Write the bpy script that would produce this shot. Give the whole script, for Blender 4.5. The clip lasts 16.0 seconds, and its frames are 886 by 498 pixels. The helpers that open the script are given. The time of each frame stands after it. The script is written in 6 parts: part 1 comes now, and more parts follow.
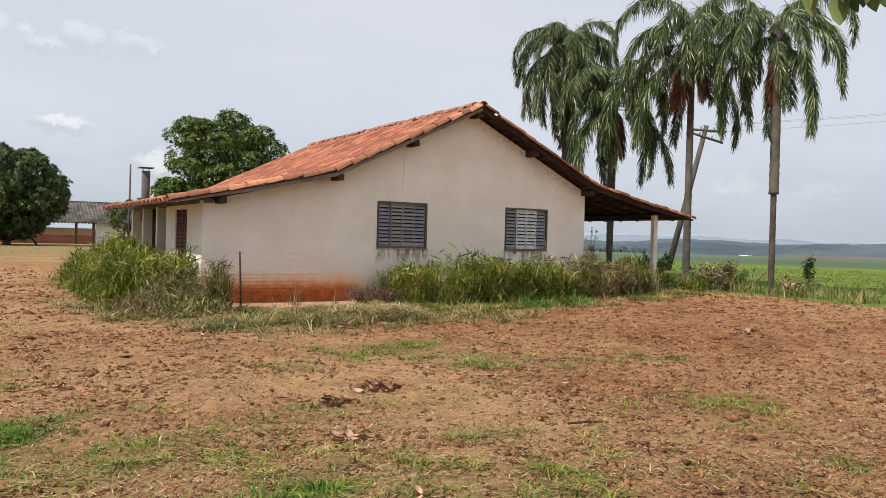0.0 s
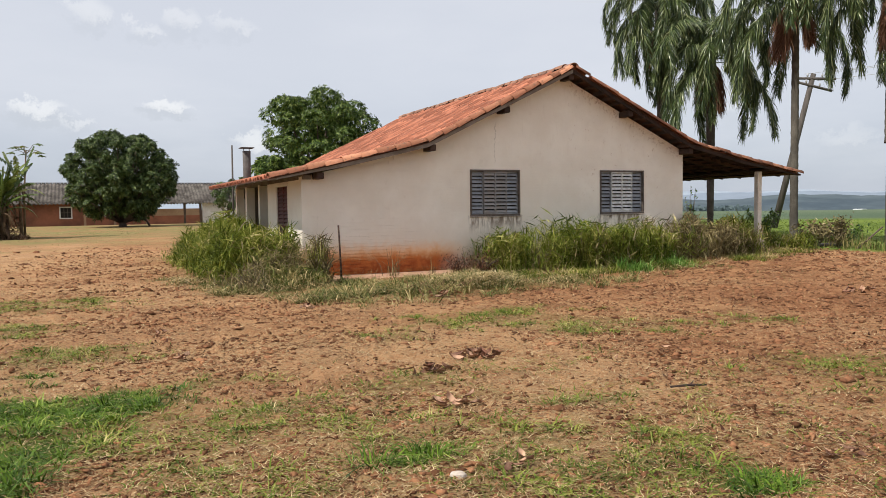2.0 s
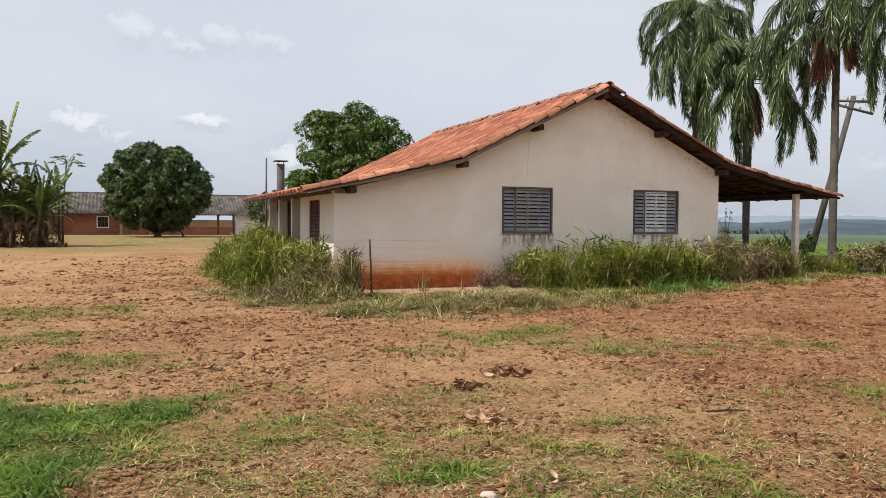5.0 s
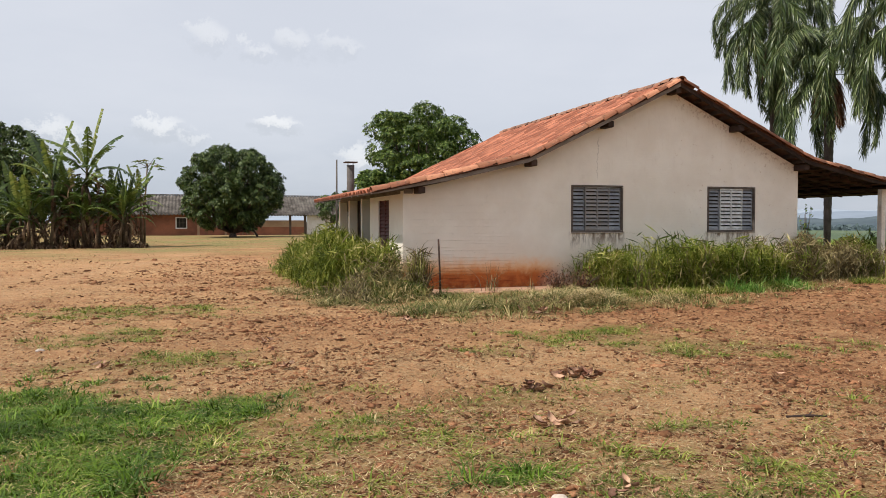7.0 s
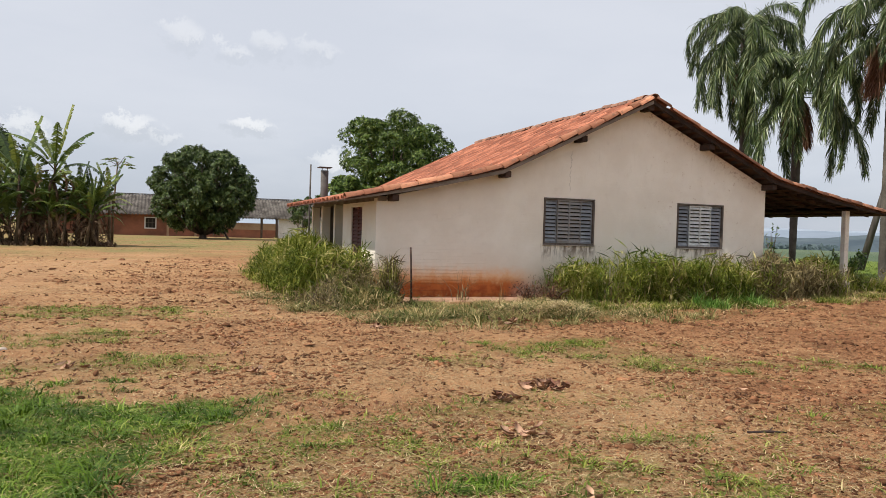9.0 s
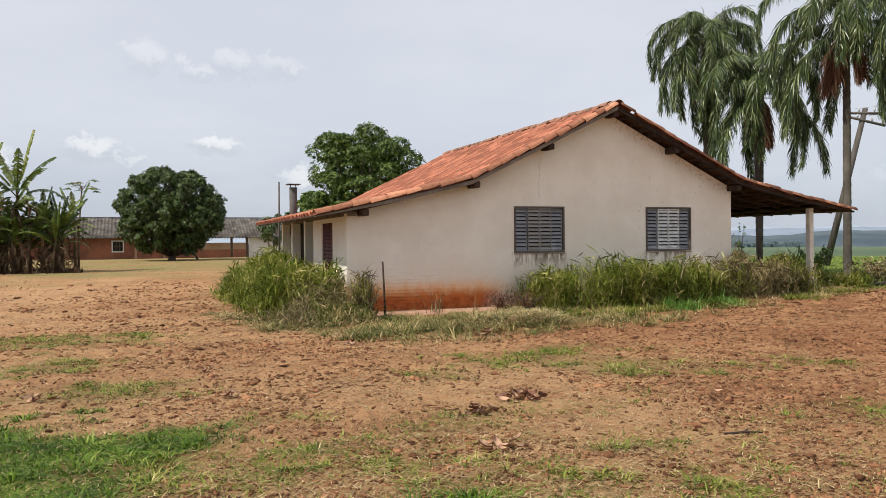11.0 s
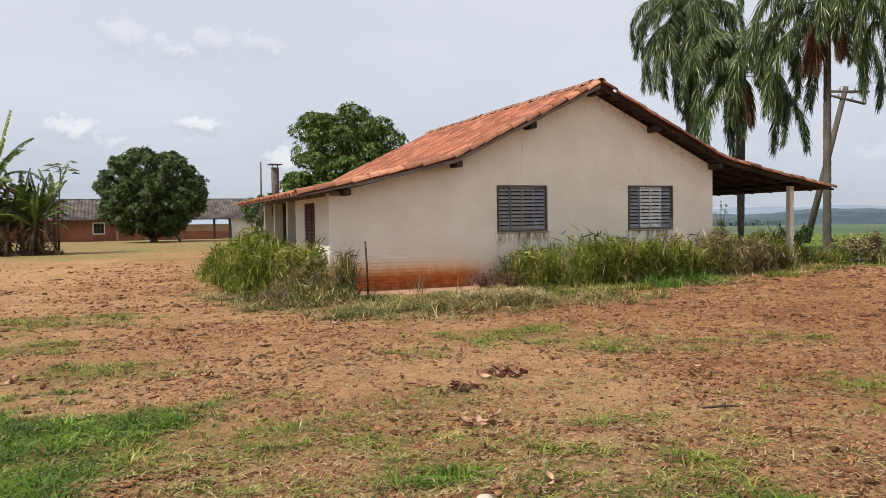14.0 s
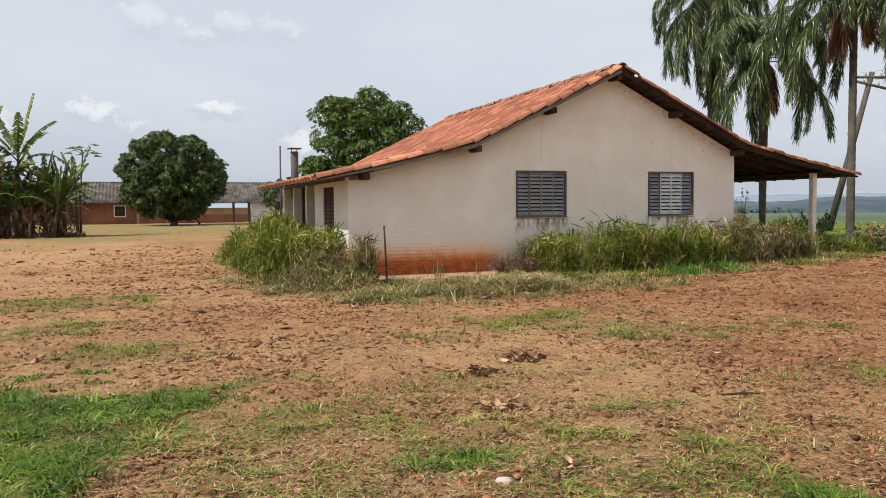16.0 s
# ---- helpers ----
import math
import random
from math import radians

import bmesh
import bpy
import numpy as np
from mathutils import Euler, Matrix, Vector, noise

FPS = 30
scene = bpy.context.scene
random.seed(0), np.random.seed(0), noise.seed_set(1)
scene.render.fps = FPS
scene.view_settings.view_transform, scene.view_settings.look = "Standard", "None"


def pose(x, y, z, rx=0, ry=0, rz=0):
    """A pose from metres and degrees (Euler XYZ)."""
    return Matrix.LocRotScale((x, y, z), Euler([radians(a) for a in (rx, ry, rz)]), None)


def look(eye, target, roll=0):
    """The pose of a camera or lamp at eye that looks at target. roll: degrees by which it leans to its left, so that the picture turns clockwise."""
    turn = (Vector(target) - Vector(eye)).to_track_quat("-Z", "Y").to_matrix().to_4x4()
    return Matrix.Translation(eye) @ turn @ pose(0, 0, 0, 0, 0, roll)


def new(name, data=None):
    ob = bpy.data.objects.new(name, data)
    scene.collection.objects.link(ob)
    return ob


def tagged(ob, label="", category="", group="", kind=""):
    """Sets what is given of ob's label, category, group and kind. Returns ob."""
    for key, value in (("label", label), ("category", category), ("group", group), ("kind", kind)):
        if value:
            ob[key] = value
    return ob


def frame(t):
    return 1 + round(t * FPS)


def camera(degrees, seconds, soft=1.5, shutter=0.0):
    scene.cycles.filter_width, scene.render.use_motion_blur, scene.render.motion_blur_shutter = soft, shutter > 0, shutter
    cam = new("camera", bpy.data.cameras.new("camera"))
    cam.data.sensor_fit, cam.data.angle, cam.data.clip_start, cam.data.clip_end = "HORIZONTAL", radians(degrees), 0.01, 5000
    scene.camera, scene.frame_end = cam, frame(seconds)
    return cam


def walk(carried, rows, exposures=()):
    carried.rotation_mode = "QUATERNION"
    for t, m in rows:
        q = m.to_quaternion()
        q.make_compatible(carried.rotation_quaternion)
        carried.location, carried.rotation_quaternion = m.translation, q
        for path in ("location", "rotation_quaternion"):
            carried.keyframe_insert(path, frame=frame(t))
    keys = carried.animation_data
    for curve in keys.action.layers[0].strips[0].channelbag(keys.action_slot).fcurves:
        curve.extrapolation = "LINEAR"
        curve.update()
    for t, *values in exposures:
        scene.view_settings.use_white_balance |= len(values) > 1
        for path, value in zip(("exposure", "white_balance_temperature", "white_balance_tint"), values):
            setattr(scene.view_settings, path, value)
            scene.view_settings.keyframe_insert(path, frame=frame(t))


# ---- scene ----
cam = camera(60.2, 16.0, soft=0.6)

PATH = [
    (0, (-8.055, -15.909, 1.465), (-7.0, -14.21, 1.442), 1.5),
    (0.5, (-8.07, -15.929, 1.467), (-7.108, -14.177, 1.388), -0.4),
    (1, (-8.087, -15.936, 1.473), (-7.176, -14.158, 1.383), -0.9),
    (1.5, (-8.086, -15.949, 1.475), (-7.234, -14.142, 1.382), -0.8),
    (2, (-8.093, -15.961, 1.472), (-7.255, -14.148, 1.363), -0.8),
    (2.5, (-8.07, -15.947, 1.477), (-7.027, -14.243, 1.396), -1.4),
    (3, (-8.076, -15.949, 1.474), (-6.946, -14.3, 1.405), -1.3),
    (3.5, (-8.099, -15.944, 1.473), (-6.995, -14.278, 1.41), -0.6),
    (4, (-8.097, -15.922, 1.468), (-7.129, -14.174, 1.405), -0.4),
    (4.5, (-8.092, -15.91, 1.46), (-7.248, -14.098, 1.396), 0.3),
    (5, (-8.097, -15.896, 1.457), (-7.329, -14.051, 1.392), 0.4),
    (7.5, (-8.126, -15.925, 1.482), (-7.586, -14.001, 1.413), 0.6),
    (8, (-8.142, -15.948, 1.485), (-7.656, -14.009, 1.416), 1.3),
    (8.5, (-8.135, -15.959, 1.494), (-7.518, -14.057, 1.442), 1.7),
    (9, (-8.135, -15.947, 1.492), (-7.464, -14.064, 1.445), 1.7),
    (11.5, (-8.098, -15.924, 1.518), (-7.34, -14.073, 1.509), -1.3),
    (12, (-8.087, -15.927, 1.51), (-7.321, -14.08, 1.502), -2.2),
    (12.5, (-8.086, -15.947, 1.519), (-7.308, -14.105, 1.494), -2.2),
    (13, (-8.083, -15.944, 1.51), (-7.303, -14.103, 1.478), -2.1),
    (13.5, (-8.079, -15.947, 1.501), (-7.298, -14.107, 1.463), -1.9),
    (14, (-8.074, -15.926, 1.494), (-7.299, -14.083, 1.425), -0.9),
    (14.5, (-8.048, -15.87, 1.489), (-7.278, -14.028, 1.384), -0.5),
    (15, (-8.085, -15.926, 1.489), (-7.33, -14.077, 1.385), -0.5),
    (15.5, (-8.085, -15.929, 1.488), (-7.338, -14.077, 1.381), -0.5),
    (16, (-8.096, -15.928, 1.488), (-7.365, -14.07, 1.381), -0.5),
]
walk(cam, [(t, look(eye, target, roll)) for t, eye, target, roll in PATH])

# ---------------------------------------------------------------- light and sky
SUN_YAW, SUN_ELEV = 102.0, 53.0   # the sun stands to the side of the long wall, high up
sun_way = Vector((-math.sin(radians(SUN_YAW)) * math.cos(radians(SUN_ELEV)),
                  math.cos(radians(SUN_YAW)) * math.cos(radians(SUN_ELEV)), math.sin(radians(SUN_ELEV))))
sun = new("sun", bpy.data.lights.new("sun", "SUN"))
sun.data.energy, sun.data.angle, sun.data.color = 4.8, radians(0.8), (1.0, 0.95, 0.86)
sun.matrix_world = look(sun_way * 60, (0, 0, 0))


class Nodes:
    """Short hand for a node tree."""

    def __init__(self, tree):
        self.tree = tree
        tree.nodes.clear()

    def add(self, kind):
        return self.tree.nodes.new(kind)

    def link(self, a, b):
        self.tree.links.new(a, b)

    def put(self, socket, value):
        if isinstance(value, bpy.types.NodeSocket):
            self.link(value, socket)
        else:
            socket.default_value = value

    def math(self, op, a, b=0.0, c=0.0, clamp=False):
        node = self.tree.nodes.new("ShaderNodeMath")
        node.operation, node.use_clamp = op, clamp
        for socket, value in zip(node.inputs, (a, b, c)):
            self.put(socket, value)
        return node.outputs[0]

    def step(self, value, low, high):
        node = self.tree.nodes.new("ShaderNodeMapRange")
        node.interpolation_type = "SMOOTHSTEP"
        for n, v in zip((0, 1, 2), (value, low, high)):
            self.put(node.inputs[n], v)
        return node.outputs[0]

    def mix(self, fac, a, b, blend="MIX"):
        node = self.tree.nodes.new("ShaderNodeMix")
        node.data_type, node.blend_type = "RGBA", blend
        for n, v in ((0, fac), (6, a), (7, b)):
            if isinstance(v, tuple) and len(v) == 3:
                v = (*v, 1)
            self.put(node.inputs[n], v)
        return node.outputs[2]

    def noise(self, vector, scale, detail=4.0, rough=0.6, stretch=None, distort=0.0):
        if stretch:
            node = self.tree.nodes.new("ShaderNodeMapping")
            node.inputs["Scale"].default_value = stretch
            self.link(vector, node.inputs[0])
            vector = node.outputs[0]
        node = self.tree.nodes.new("ShaderNodeTexNoise")
        self.link(vector, node.inputs["Vector"])
        for key, v in (("Scale", scale), ("Detail", detail), ("Roughness", rough), ("Distortion", distort)):
            node.inputs[key].default_value = v
        return node.outputs[0]

    def xyz(self, vector):
        node = self.tree.nodes.new("ShaderNodeSeparateXYZ")
        self.link(vector, node.inputs[0])
        return node.outputs


def sky():
    world = bpy.data.worlds.new("sky")
    world.use_nodes = True
    scene.world = world
    n = Nodes(world.node_tree)
    air = n.add("ShaderNodeTexSky")
    air.sky_type, air.sun_disc = "NISHITA", False
    air.sun_elevation, air.sun_rotation = radians(SUN_ELEV), radians(-SUN_YAW)
    clear = n.add("ShaderNodeBackground")
    n.link(air.outputs[0], clear.inputs[0])
    clear.inputs[1].default_value = 0.1
    way = n.add("ShaderNodeTexCoord").outputs["Generated"]
    x, y, z = n.xyz(way)
    deg = 180 / math.pi
    u = n.math("MULTIPLY", n.math("ARCTAN2", n.math("MULTIPLY", x, -1.0), y), deg)
    v = n.math("MULTIPLY", n.math("ARCSINE", z), deg)
    fluff = n.math("SUBTRACT", n.noise(way, 48, 9, 0.7), 0.5)
    broad = n.noise(way, 3.0, 5, 0.55, stretch=(1, 1, 3.5))
    # thin veil of high cloud, a little bluer and darker low down
    veil = n.mix(n.step(v, -2.0, 11.0), (0.42, 0.472, 0.563), (0.635, 0.662, 0.730))
    veil = n.mix(n.math("MULTIPLY", n.step(broad, 0.35, 0.7), 0.45), veil, (0.725, 0.742, 0.797))
    puffs = ((-0.5, 13.4, 1.5, 0.9, 0.55), (-3.8, 12.5, 1.2, 0.7, 0.5), (-6.3, 13.3, 1.6, 0.9, 0.5), (-9.8, 13.0, 1.7, 0.7, 0.4),
             (2.8, 6.9, 2.2, 0.65, 0.9), (-5.3, 7.3, 1.8, 0.6, 1.0), (-11.5, 5.0, 2.0, 0.9, 0.9), (0.3, 6.0, 1.5, 0.5, 0.5),
             (9.5, 6.4, 1.8, 0.9, 0.8), (-52.7, 4.3, 2.4, 0.8, 0.3), (-58.0, 4.0, 2.6, 0.6, 0.22), (-46.0, 7.0, 1.7, 1.0, 0.5))
    lit = None
    grey = None
    for u0, v0, a, b, power in puffs:
        du = n.math("DIVIDE", n.math("ADD", n.math("SUBTRACT", u, u0), n.math("MULTIPLY", fluff, 5.0)), a)
        dv = n.math("DIVIDE", n.math("ADD", n.math("SUBTRACT", v, v0), n.math("MULTIPLY", fluff, 3.2)), b)
        far = n.math("ADD", n.math("MULTIPLY", du, du), n.math("MULTIPLY", dv, dv))
        puff = n.math("MULTIPLY", n.step(far, 1.0, 0.0), power * 0.62)
        base = n.math("ADD", dv, 1.0)
        shade = n.math("MULTIPLY", n.step(n.math("ADD", n.math("MULTIPLY", du, du), n.math("MULTIPLY", base, base)), 1.4, 0.1), power)
        lit = puff if lit is None else n.math("MAXIMUM", lit, puff)
        grey = shade if grey is None else n.math("MAXIMUM", grey, shade)
    veil = n.mix(n.math("MULTIPLY", grey, 0.4), veil, (0.50, 0.53, 0.58))
    veil = n.mix(lit, veil, (0.94, 0.94, 0.94))
    cloud = n.add("ShaderNodeBackground")
    n.link(veil, cloud.inputs[0])
    cloud.inputs[1].default_value = 1.13
    both = n.add("ShaderNodeMixShader")
    both.inputs[0].default_value = 0.88
    n.link(clear.outputs[0], both.inputs[1])
    n.link(cloud.outputs[0], both.inputs[2])
    out = n.add("ShaderNodeOutputWorld")
    n.link(both.outputs[0], out.inputs[0])


sky()


# ---------------------------------------------------------------- materials
def finish(n, m, colour, rough, height=None, bump=0.3, reach=0.02, glow=0.0, metal=0.0, spec=0.35):
    bsdf = n.add("ShaderNodeBsdfPrincipled")
    n.put(bsdf.inputs["Base Color"], colour if isinstance(colour, bpy.types.NodeSocket) else (*colour, 1))
    n.put(bsdf.inputs["Roughness"], rough)
    bsdf.inputs["Metallic"].default_value = metal
    bsdf.inputs["Specular IOR Level"].default_value = spec
    if height is not None:
        b = n.add("ShaderNodeBump")
        b.inputs["Strength"].default_value, b.inputs["Distance"].default_value = bump, reach
        n.link(height, b.inputs["Height"])
        n.link(b.outputs[0], bsdf.inputs["Normal"])
    shader = bsdf.outputs[0]
    if glow:   # light passing through a leaf
        thin = n.add("ShaderNodeBsdfTranslucent")
        n.put(thin.inputs[0], colour if isinstance(colour, bpy.types.NodeSocket) else (*colour, 1))
        both = n.add("ShaderNodeMixShader")
        both.inputs[0].default_value = glow
        n.link(shader, both.inputs[1])
        n.link(thin.outputs[0], both.inputs[2])
        shader = both.outputs[0]
    out = n.add("ShaderNodeOutputMaterial")
    n.link(shader, out.inputs[0])
    return m


def begin(name):
    m = bpy.data.materials.new(name)
    m.use_nodes = True
    n = Nodes(m.node_tree)
    return m, n, n.add("ShaderNodeNewGeometry")


def plain(name, c1, c2, scale=3.0, fine=40.0, rough=0.85, bump=0.4, reach=0.01, stretch=None, piece=0.0, metal=0.0, island=0.0, glow=0.0, spec=0.35):
    """Two colours in large patches, fine grain over them, and a change from piece to piece or island to island."""
    m, n, geo = begin(name)
    where = n.add("ShaderNodeTexCoord").outputs["Object"] if stretch else geo.outputs["Position"]
    big = n.noise(where, scale, 5, 0.65, stretch)
    small = n.noise(where, fine, 4, 0.7, stretch)
    colour = n.mix(n.step(big, 0.35, 0.68), c1, c2)
    colour = n.mix(1.0, colour, n.mix(small, (0.72, 0.72, 0.72), (1.28, 1.28, 1.28)), "MULTIPLY")
    if piece:
        r = n.add("ShaderNodeObjectInfo").outputs["Random"]
        k = n.math("ADD", n.math("MULTIPLY", r, 2 * piece), 1 - piece)
        colour = n.mix(1.0, colour, k, "MULTIPLY")
    if island:
        r = geo.outputs["Random Per Island"]
        k = n.math("ADD", n.math("MULTIPLY", r, 2 * island), 1 - island)
        colour = n.mix(1.0, colour, k, "MULTIPLY")
    return finish(n, m, colour, rough, n.math("ADD", small, big), bump, reach, glow, metal, spec)


def blade_stuff(name, colours, glow=0.35, rough=0.55, patch=None, spec=0.3, whole=0.0):
    """Blades and leaves: each island takes a colour of its own between the given ones; whole: the share that a whole leaf has in common."""
    m, n, geo = begin(name)
    ramp = n.add("ShaderNodeValToRGB")
    ramp.color_ramp.interpolation = "LINEAR"
    e = ramp.color_ramp.elements
    while len(e) < len(colours):
        e.new(0.5)
    for k, (spot, c) in enumerate(colours):
        e[k].position, e[k].color = spot, (*c, 1)
    value = geo.outputs["Random Per Island"]
    if whole:
        same = n.add("ShaderNodeObjectInfo").outputs["Random"]
        value = n.math("ADD", n.math("MULTIPLY", value, 1 - whole), n.math("MULTIPLY", same, whole))
    if patch:
        big = n.noise(geo.outputs["Position"], patch, 3, 0.6)
        value = n.math("ADD", n.math("MULTIPLY", value, 0.55), n.math("MULTIPLY", n.step(big, 0.3, 0.7), 0.45))
    n.link(value, ramp.inputs[0])
    return finish(n, m, ramp.outputs[0], rough, glow=glow, spec=spec)


def wall_paint():
    """Old cream-white limewash: grime, red soil splashed up from the ground, drips below the sills, hairline cracks."""
    m, n, geo = begin("limewashed wall")
    where = geo.outputs["Position"]
    x, y, z = n.xyz(where)
    big = n.noise(where, 0.9, 5, 0.6)
    mid = n.noise(where, 5.0, 5, 0.65)
    fine = n.noise(where, 55.0, 3, 0.7)
    colour = n.mix(n.step(big, 0.35, 0.7), (0.80, 0.725, 0.63), (0.88, 0.815, 0.725))
    colour = n.mix(n.math("MULTIPLY", n.step(mid, 0.55, 0.8), 0.35), colour, (0.66, 0.585, 0.49))
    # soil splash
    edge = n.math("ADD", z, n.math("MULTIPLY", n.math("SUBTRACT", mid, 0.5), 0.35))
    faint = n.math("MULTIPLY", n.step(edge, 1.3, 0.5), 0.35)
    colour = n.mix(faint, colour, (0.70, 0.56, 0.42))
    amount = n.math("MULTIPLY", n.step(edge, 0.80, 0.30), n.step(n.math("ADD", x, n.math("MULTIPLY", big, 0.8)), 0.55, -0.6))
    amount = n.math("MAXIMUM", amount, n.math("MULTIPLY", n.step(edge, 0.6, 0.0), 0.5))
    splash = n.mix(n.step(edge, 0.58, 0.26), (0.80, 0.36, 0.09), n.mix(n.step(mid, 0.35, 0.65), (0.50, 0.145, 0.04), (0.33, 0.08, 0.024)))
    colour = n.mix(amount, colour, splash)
    # drips below the sills
    runs = n.noise(where, 1.0, 6, 0.75, stretch=(6, 6, 1.3), distort=0.6)
    for a, b in ((-0.08, 1.42), (3.6, 5.16)):
        here = n.math("MULTIPLY", n.step(x, a, a + 0.08), n.step(x, b, b - 0.08))
        here = n.math("MULTIPLY", here, n.math("MULTIPLY", n.step(z, 0.75, 1.22), n.step(z, 1.29, 1.25)))
        colour = n.mix(n.math("MULTIPLY", here, n.math("MULTIPLY", n.step(runs, 0.38, 0.58), n.step(mid, 0.28, 0.5))), colour, (0.22, 0.165, 0.125))
    # rain-washed streaks and brown marks near the roof
    high = n.math("MULTIPLY", n.step(runs, 0.52, 0.75), n.step(z, 2.3, 3.2))
    colour = n.mix(n.math("MULTIPLY", high, 0.16), colour, (0.47, 0.36, 0.26))
    spots = n.math("MULTIPLY", n.step(n.noise(where, 7.0, 5, 0.75), 0.60, 0.70), n.step(x, 2.2, 3.2))
    colour = n.mix(n.math("MULTIPLY", spots, 0.75), colour, (0.50, 0.36, 0.25))
    crack = n.math("ABSOLUTE", n.math("SUBTRACT", n.math("SUBTRACT", x, 0.55), n.math("MULTIPLY", mid, 0.25)))
    crack = n.math("MULTIPLY", n.step(crack, 0.014, 0.004), n.math("MULTIPLY", n.step(z, 2.45, 2.55), n.step(z, 3.5, 3.35)))
    colour = n.mix(n.math("MULTIPLY", crack, 0.4), colour, (0.35, 0.30, 0.25))
    slope = n.math("SUBTRACT", n.math("ADD", z, n.math("MULTIPLY", n.math("SUBTRACT", x, 2.58), 0.462)), 4.631)
    soot = n.math("MULTIPLY", n.math("MULTIPLY", n.step(slope, -0.42, 0.0), n.step(x, 2.58, 2.9)), n.step(n.noise(where, 9.0, 5, 0.7), 0.50, 0.62))
    colour = n.mix(n.math("MULTIPLY", soot, 0.7), colour, (0.36, 0.24, 0.16))
    # faint courses show through the plaster
    course = n.math("PINGPONG", z, 0.0375)
    line = n.math("MULTIPLY", n.step(course, 0.004, 0.0), n.step(mid, 0.42, 0.62))
    height = n.math("SUBTRACT", n.math("ADD", n.math("MULTIPLY", mid, 0.6), n.math("MULTIPLY", fine, 0.35)), n.math("MULTIPLY", line, 0.35))
    return finish(n, m, colour, 0.9, height, 0.45, 0.012, spec=0.2)


def ground_soil():
    """Red tilled soil with dry stubble, turf, crop and far fields, by the sheet's own masks."""
    m, n, geo = begin("red soil")
    where = geo.outputs["Position"]

    def mask(name):
        a = n.add("ShaderNodeAttribute")
        a.attribute_name = name
        return a.outputs["Fac"]

    big = n.noise(where, 0.35, 5, 0.6)
    mid = n.noise(where, 2.6, 6, 0.7)
    fine = n.noise(where, 24.0, 6, 0.75)
    grit = n.noise(where, 120.0, 3, 0.7)
    soil = n.mix(n.step(mid, 0.32, 0.66), (0.36, 0.158, 0.069), (0.62, 0.342, 0.166))
    soil = n.mix(n.math("MULTIPLY", n.step(big, 0.38, 0.66), 0.6), soil, (0.55, 0.295, 0.148))
    soil = n.mix(n.math("MULTIPLY", n.math("SUBTRACT", 1.0, mask("straw")), 0.75), soil, n.mix(n.step(mid, 0.35, 0.65), (0.24, 0.095, 0.042), (0.40, 0.19, 0.09)))
    # shade in the pits between soil lumps, painted into the colour
    pit_shade = n.math("ADD", fine, n.math("MULTIPLY", n.math("SUBTRACT", n.noise(where, 0.9, 4, 0.65), 0.5), 0.45))
    soil = n.mix(n.math("MULTIPLY", n.step(pit_shade, 0.50, 0.40), 0.80), soil, (0.14, 0.056, 0.027))
    chips = n.noise(where, 30.0, 3, 0.8, stretch=(1.0, 2.6, 1.0), distort=1.5)
    straw = n.math("MULTIPLY", n.step(chips, 0.48, 0.60), n.math("ADD", n.math("MULTIPLY", mask("straw"), 0.85), 0.1))
    colour = n.mix(straw, soil, (0.58, 0.42, 0.23))
    colour = n.mix(n.math("MULTIPLY", mask("track"), 0.35), colour, n.mix(mid, (0.46, 0.255, 0.135), (0.56, 0.33, 0.185)))
    turf = n.math("MULTIPLY", mask("turf"), n.step(n.math("ADD", fine, n.math("MULTIPLY", mask("turf"), 0.25)), 0.42, 0.6))
    colour = n.mix(turf, colour, n.mix(fine, (0.07, 0.10, 0.025), (0.14, 0.19, 0.05)))
    lawn = n.mix(n.step(mid, 0.35, 0.65), (0.31, 0.235, 0.105), (0.21, 0.205, 0.075))
    lawn = n.mix(n.math("MULTIPLY", n.step(big, 0.42, 0.6), 0.7), lawn, (0.36, 0.195, 0.10))
    colour = n.mix(n.math("MULTIPLY", mask("lawn"), n.step(n.math("ADD", fine, mask("lawn")), 0.5, 1.1)), colour, lawn)
    crop = n.mix(n.step(n.noise(where, 0.08, 4, 0.6, stretch=(1, 3, 1)), 0.3, 0.7), (0.115, 0.170, 0.030), (0.18, 0.235, 0.045))
    colour = n.mix(mask("crop"), colour, crop)
    colour = n.mix(mask("far"), colour, n.mix(n.step(n.noise(where, 0.012, 3, 0.6), 0.4, 0.6), (0.09, 0.130, 0.078), (0.12, 0.155, 0.095)))
    colour = n.mix(1.0, colour, n.mix(grit, (0.66, 0.66, 0.66), (1.22, 1.22, 1.22)), "MULTIPLY")
    height = n.math("ADD", n.math("MULTIPLY", fine, 1.0), n.math("MULTIPLY", grit, 0.35))
    return finish(n, m, colour, 0.95, height, 1.0, 0.05, spec=0.1)


